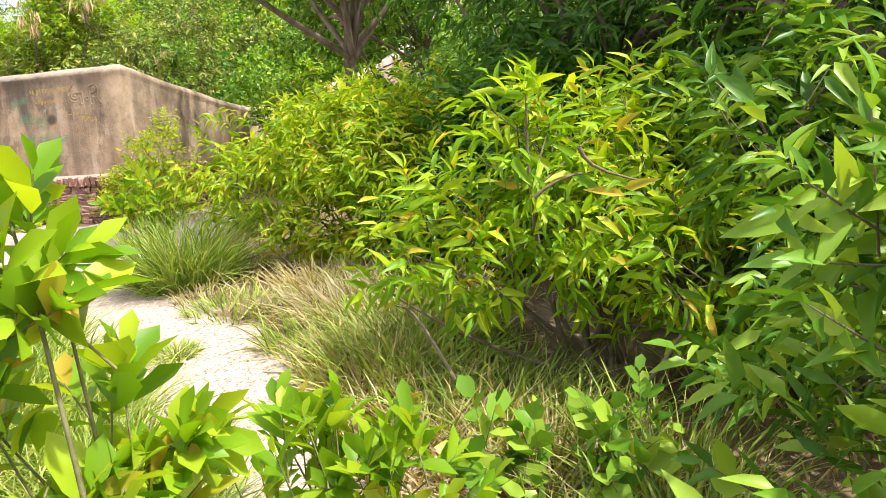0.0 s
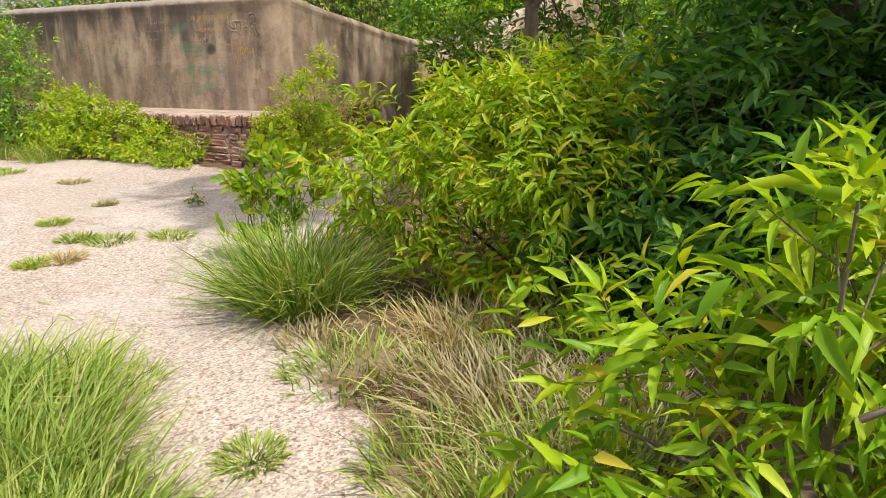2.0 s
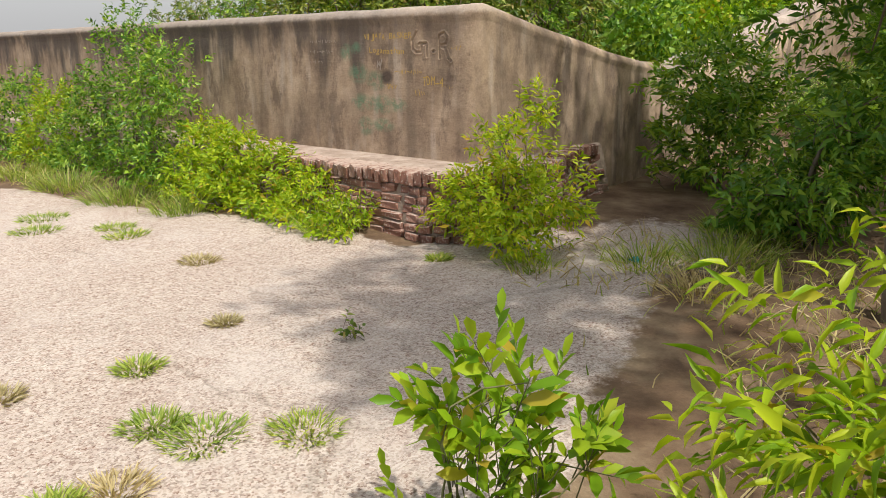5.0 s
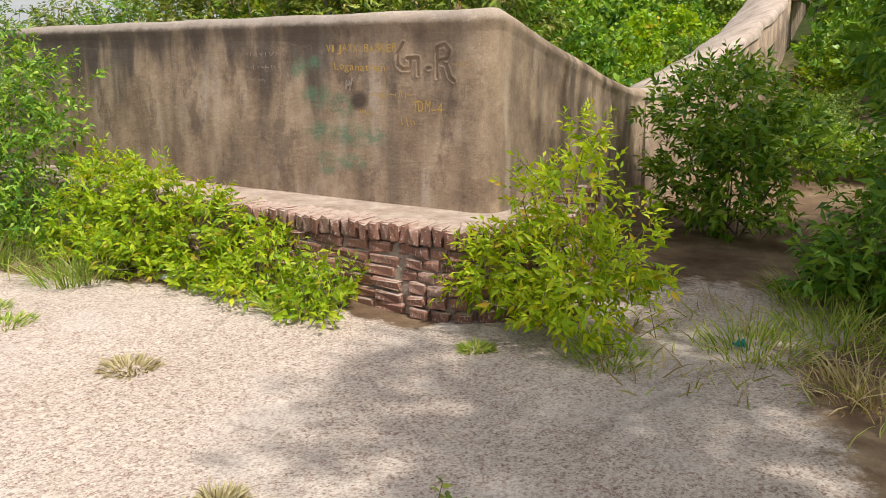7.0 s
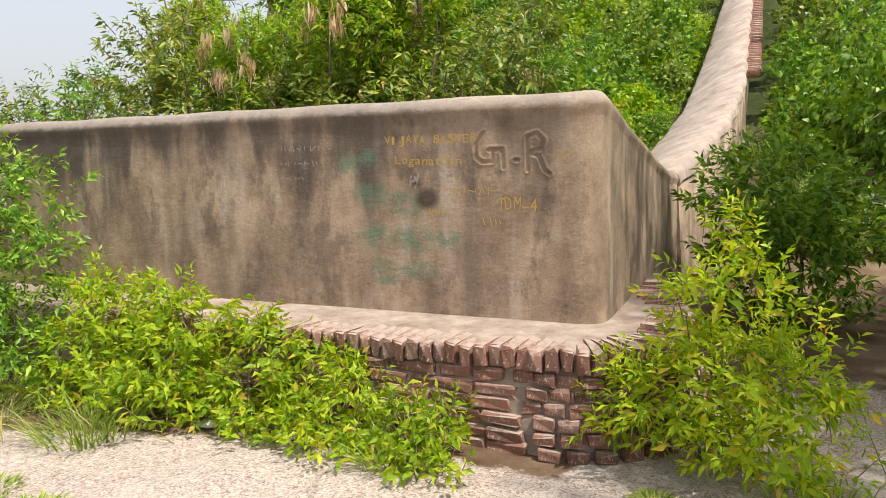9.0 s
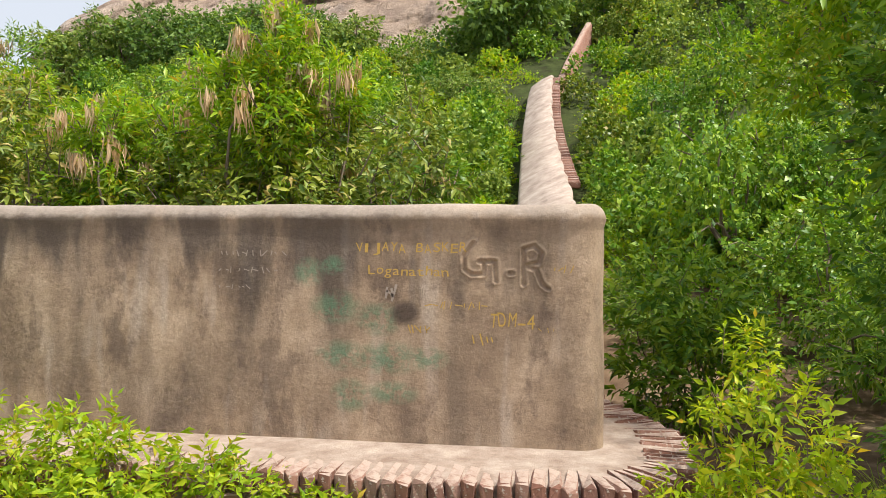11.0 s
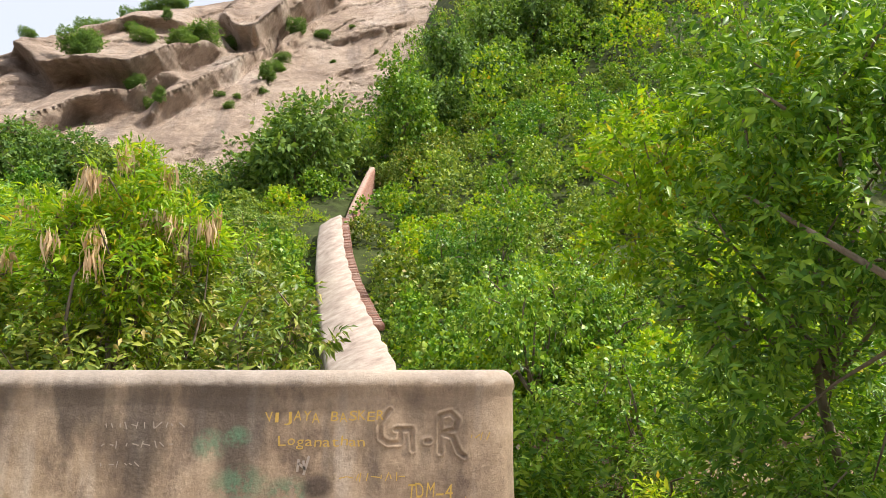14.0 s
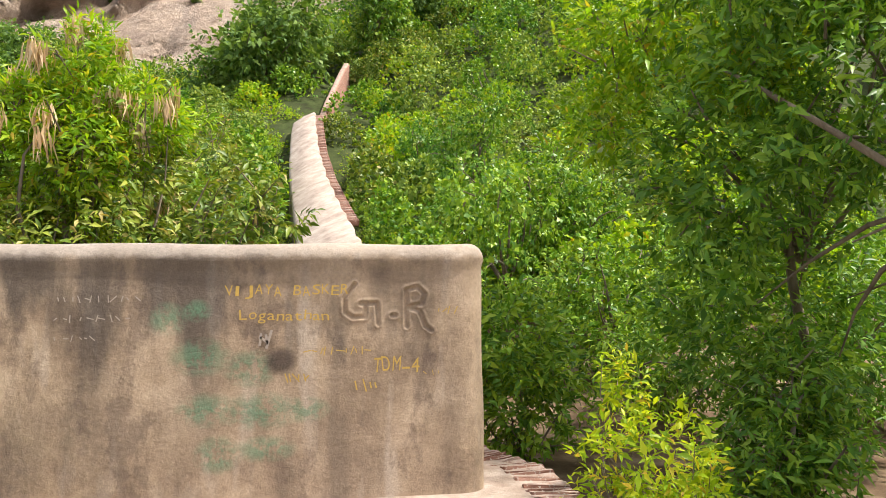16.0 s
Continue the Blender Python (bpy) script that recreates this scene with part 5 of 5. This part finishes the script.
# ---- writing on the wall ----
def writing(text, x, z, h, mat, label, width, tilt=0.0):
    """Painted words on the face of the wall, letter by letter, a hair proud of it."""
    root = tagged(new("graffiti"), label=label, category="graffiti", group="writing on the wall")
    root.location = (x, -0.020, z)
    step = width / len(text)
    rng = random.Random(text)
    for n, ch in enumerate(text):
        if ch == " ":
            continue
        cu = bpy.data.curves.new("letter", "FONT")
        cu.body, cu.size = ch, h * 1.38
        tmp = bpy.data.objects.new("letter", cu)
        scene.collection.objects.link(tmp)
        me = bpy.data.meshes.new_from_object(tmp.evaluated_get(bpy.context.evaluated_depsgraph_get()))
        bpy.data.objects.remove(tmp)
        xs = [v.co.x for v in me.vertices]
        sx = 0.82 * step / max(max(xs) - min(xs), 0.3 * h)
        lean, drop = rng.uniform(-.12, .12), rng.uniform(-.006, .006)
        for v in me.vertices:
            u, w = (v.co.x - min(xs)) * sx, v.co.y
            v.co = Vector((n * step + u + lean * w, 0.0, w + drop + tilt * n * step))
        me.materials.clear()
        me.materials.append(mat)
        child("letter", me, root)
    return root


def strokes(x, z, w, h, n, mat, label, seed):
    """Writing that cannot be read: a row of short painted bars."""
    rng = random.Random(seed)
    root = tagged(new("graffiti"), label=label, category="graffiti", group="writing on the wall")
    root.location = (x, -0.020, z)
    for k in range(n):
        bm = bmesh.new()
        bmesh.ops.create_grid(bm, x_segments=2, y_segments=1, size=0.5)
        at = (k + rng.uniform(.1, .9)) * w / n
        a, ln = rng.choice((rng.uniform(1.2, 1.9), rng.uniform(-.4, .4), rng.uniform(.5, 2.6))), rng.uniform(.3, .9) * h
        for v in bm.verts:
            u, t2 = v.co.x * ln, v.co.y * 0.10 * h
            v.co = Vector((at + u * math.cos(a) - t2 * math.sin(a), 0, u * math.sin(a) + t2 * math.cos(a)))
        part("bar", bm, mat, root)
    return root


writing("VIJAYA BASKER", -1.165, 1.47, .05, YELLOW_PAINT, "faded yellow painted capital letters on the plaster", .585)
writing("Loganathan", -1.10, 1.36, .05, YELLOW_PAINT, "faded yellow painted handwriting on the plaster", .43, -.03)
writing("TDM-4", -.468, 1.095, .075, YELLOW_PAINT, "yellow painted letters on the plaster", .235, -.02)
strokes(-.79, 1.20, .31, .05, 11, YELLOW_PAINT, "faded yellow painted handwriting, not readable", 1)
strokes(-.90, 1.075, .13, .06, 6, YELLOW_PAINT, "faint yellow painted marks, not readable", 2)
strokes(-.56, 1.03, .13, .07, 4, YELLOW_PAINT, "faint yellow smears on the plaster", 3)
strokes(-.15, 1.39, .10, .05, 4, YELLOW_PAINT, "faint yellow marks by the wall's corner", 4)
strokes(-.24, 1.085, .13, .03, 3, YELLOW_PAINT, "thin yellow underline on the plaster", 5)
strokes(-1.93, 1.46, .38, .05, 12, WHITE_PAINT, "faint white chalk handwriting, not readable", 6)
strokes(-1.93, 1.37, .34, .05, 10, WHITE_PAINT, "faint white chalk handwriting, not readable", 7)
strokes(-1.93, 1.28, .20, .04, 6, WHITE_PAINT, "faint white chalk marks, not readable", 8)
strokes(-1.01, 1.26, .06, .12, 4, WHITE_PAINT, "scratched white patch on the plaster", 9)


# ---- litter ----
def crumpled(name, x, y, w, mat, seed, label, category):
    rng = random.Random(seed)
    bm = bmesh.new()
    bmesh.ops.create_grid(bm, x_segments=6, y_segments=5, size=0.5)
    for v in bm.verts:
        v.co = Vector((v.co.x * w, v.co.y * w * .6, 0.012 + abs(rng.gauss(0, .016))))
    bmesh.ops.solidify(bm, geom=bm.faces[:], thickness=0.002)
    me = bpy.data.meshes.new(name)
    bm.to_mesh(me)
    bm.free()
    me.materials.append(mat)
    ob = tagged(new(name, me), label=label, category=category)
    ob.location = (x, y, gz(x, y))


crumpled("wrapper", -1.25, -.98, .15, WRAPPER, 3, "crumpled white plastic wrapper on the ground", "litter")
crumpled("wrapper", -1.75, -1.0, .12, WRAPPER, 4, "torn white plastic scrap on the ground", "litter")
crumpled("lid", 1.68, -.3, .06, TEAL, 5, "small teal plastic scrap on the ground", "litter")

# ---- bricks of the plinth and of the steps, last ----
def lay_bricks():
    headers = [rounded_brick("brick", .064, .25, .105, 10 + n, BRICK, .16) for n in range(5)]
    runs = [rounded_brick("brick", .205, .10, .058, 20 + n, BRICK, .17) for n in range(5)]
    rng = random.Random(4)
    s0, s1 = float(np.interp(-2.9, PP[:, 0][:60], PL[:60])), PL[-1] - 0.15
    s = s0
    while s < s1:
        x, y, h = on_plinth(s, 0.11 + rng.uniform(-.012, .012))
        ob = new("brick", headers[rng.randrange(5)])
        ob.parent = PLINTH
        ob.matrix_local = Matrix.Translation((x, y, PLINTH_TOP - 0.054 + rng.uniform(-.008, .006))) @ Euler((rng.uniform(-.05, .05), rng.uniform(-.06, .06), h + rng.uniform(-.05, .05))).to_matrix().to_4x4()
        s += 0.073
    for course in range(6):
        z = PLINTH_TOP - 0.148 - 0.066 * course
        s = s0 + (0.1 if course % 2 else 0)
        while s < s1:
            x, y, h = on_plinth(s, 0.044 + rng.uniform(-.012, .016) - 0.020 * course)
            curved = 0.15 < x + 0.3
            ob = new("brick", runs[rng.randrange(5)])
            ob.parent = PLINTH
            sc = 0.5 if curved and y < 0.4 else rng.choice((0.55, 0.8, 0.9, 1.0, 1.0))
            ob.matrix_local = Matrix.Translation((x, y, z + rng.uniform(-.004, .004))) @ Euler((rng.uniform(-.07, .07), rng.uniform(-.05, .05), h + rng.uniform(-.05, .05))).to_matrix().to_4x4() @ Matrix.Diagonal((sc, 1, rng.uniform(.85, 1.08), 1))
            s += 0.212 * sc + (0.006 if sc < 1 else 0)


def lay_steps():
    """Brick steps that run up beside the climbing wall's coping."""
    kinds = [rounded_brick("brick_step", .34, .19, .13, 50 + n, BRICK, .06) for n in range(4)]
    rng = random.Random(6)
    for n in range(70):
        y = 11.5 + 12.6 * n / 70
        z = float(np.interp(y, CLIMB_Y, CLIMB_Z)) - 0.20
        ob = new("brick_step", kinds[rng.randrange(4)])
        ob.parent = CLIMB
        ob.matrix_local = Matrix.Translation((float(np.interp(y, CLIMB_Y, CLIMB_R)) + 0.09, y, z)) @ Euler((0, 0, rng.uniform(-.05, .05))).to_matrix().to_4x4()


lay_bricks()
lay_steps()
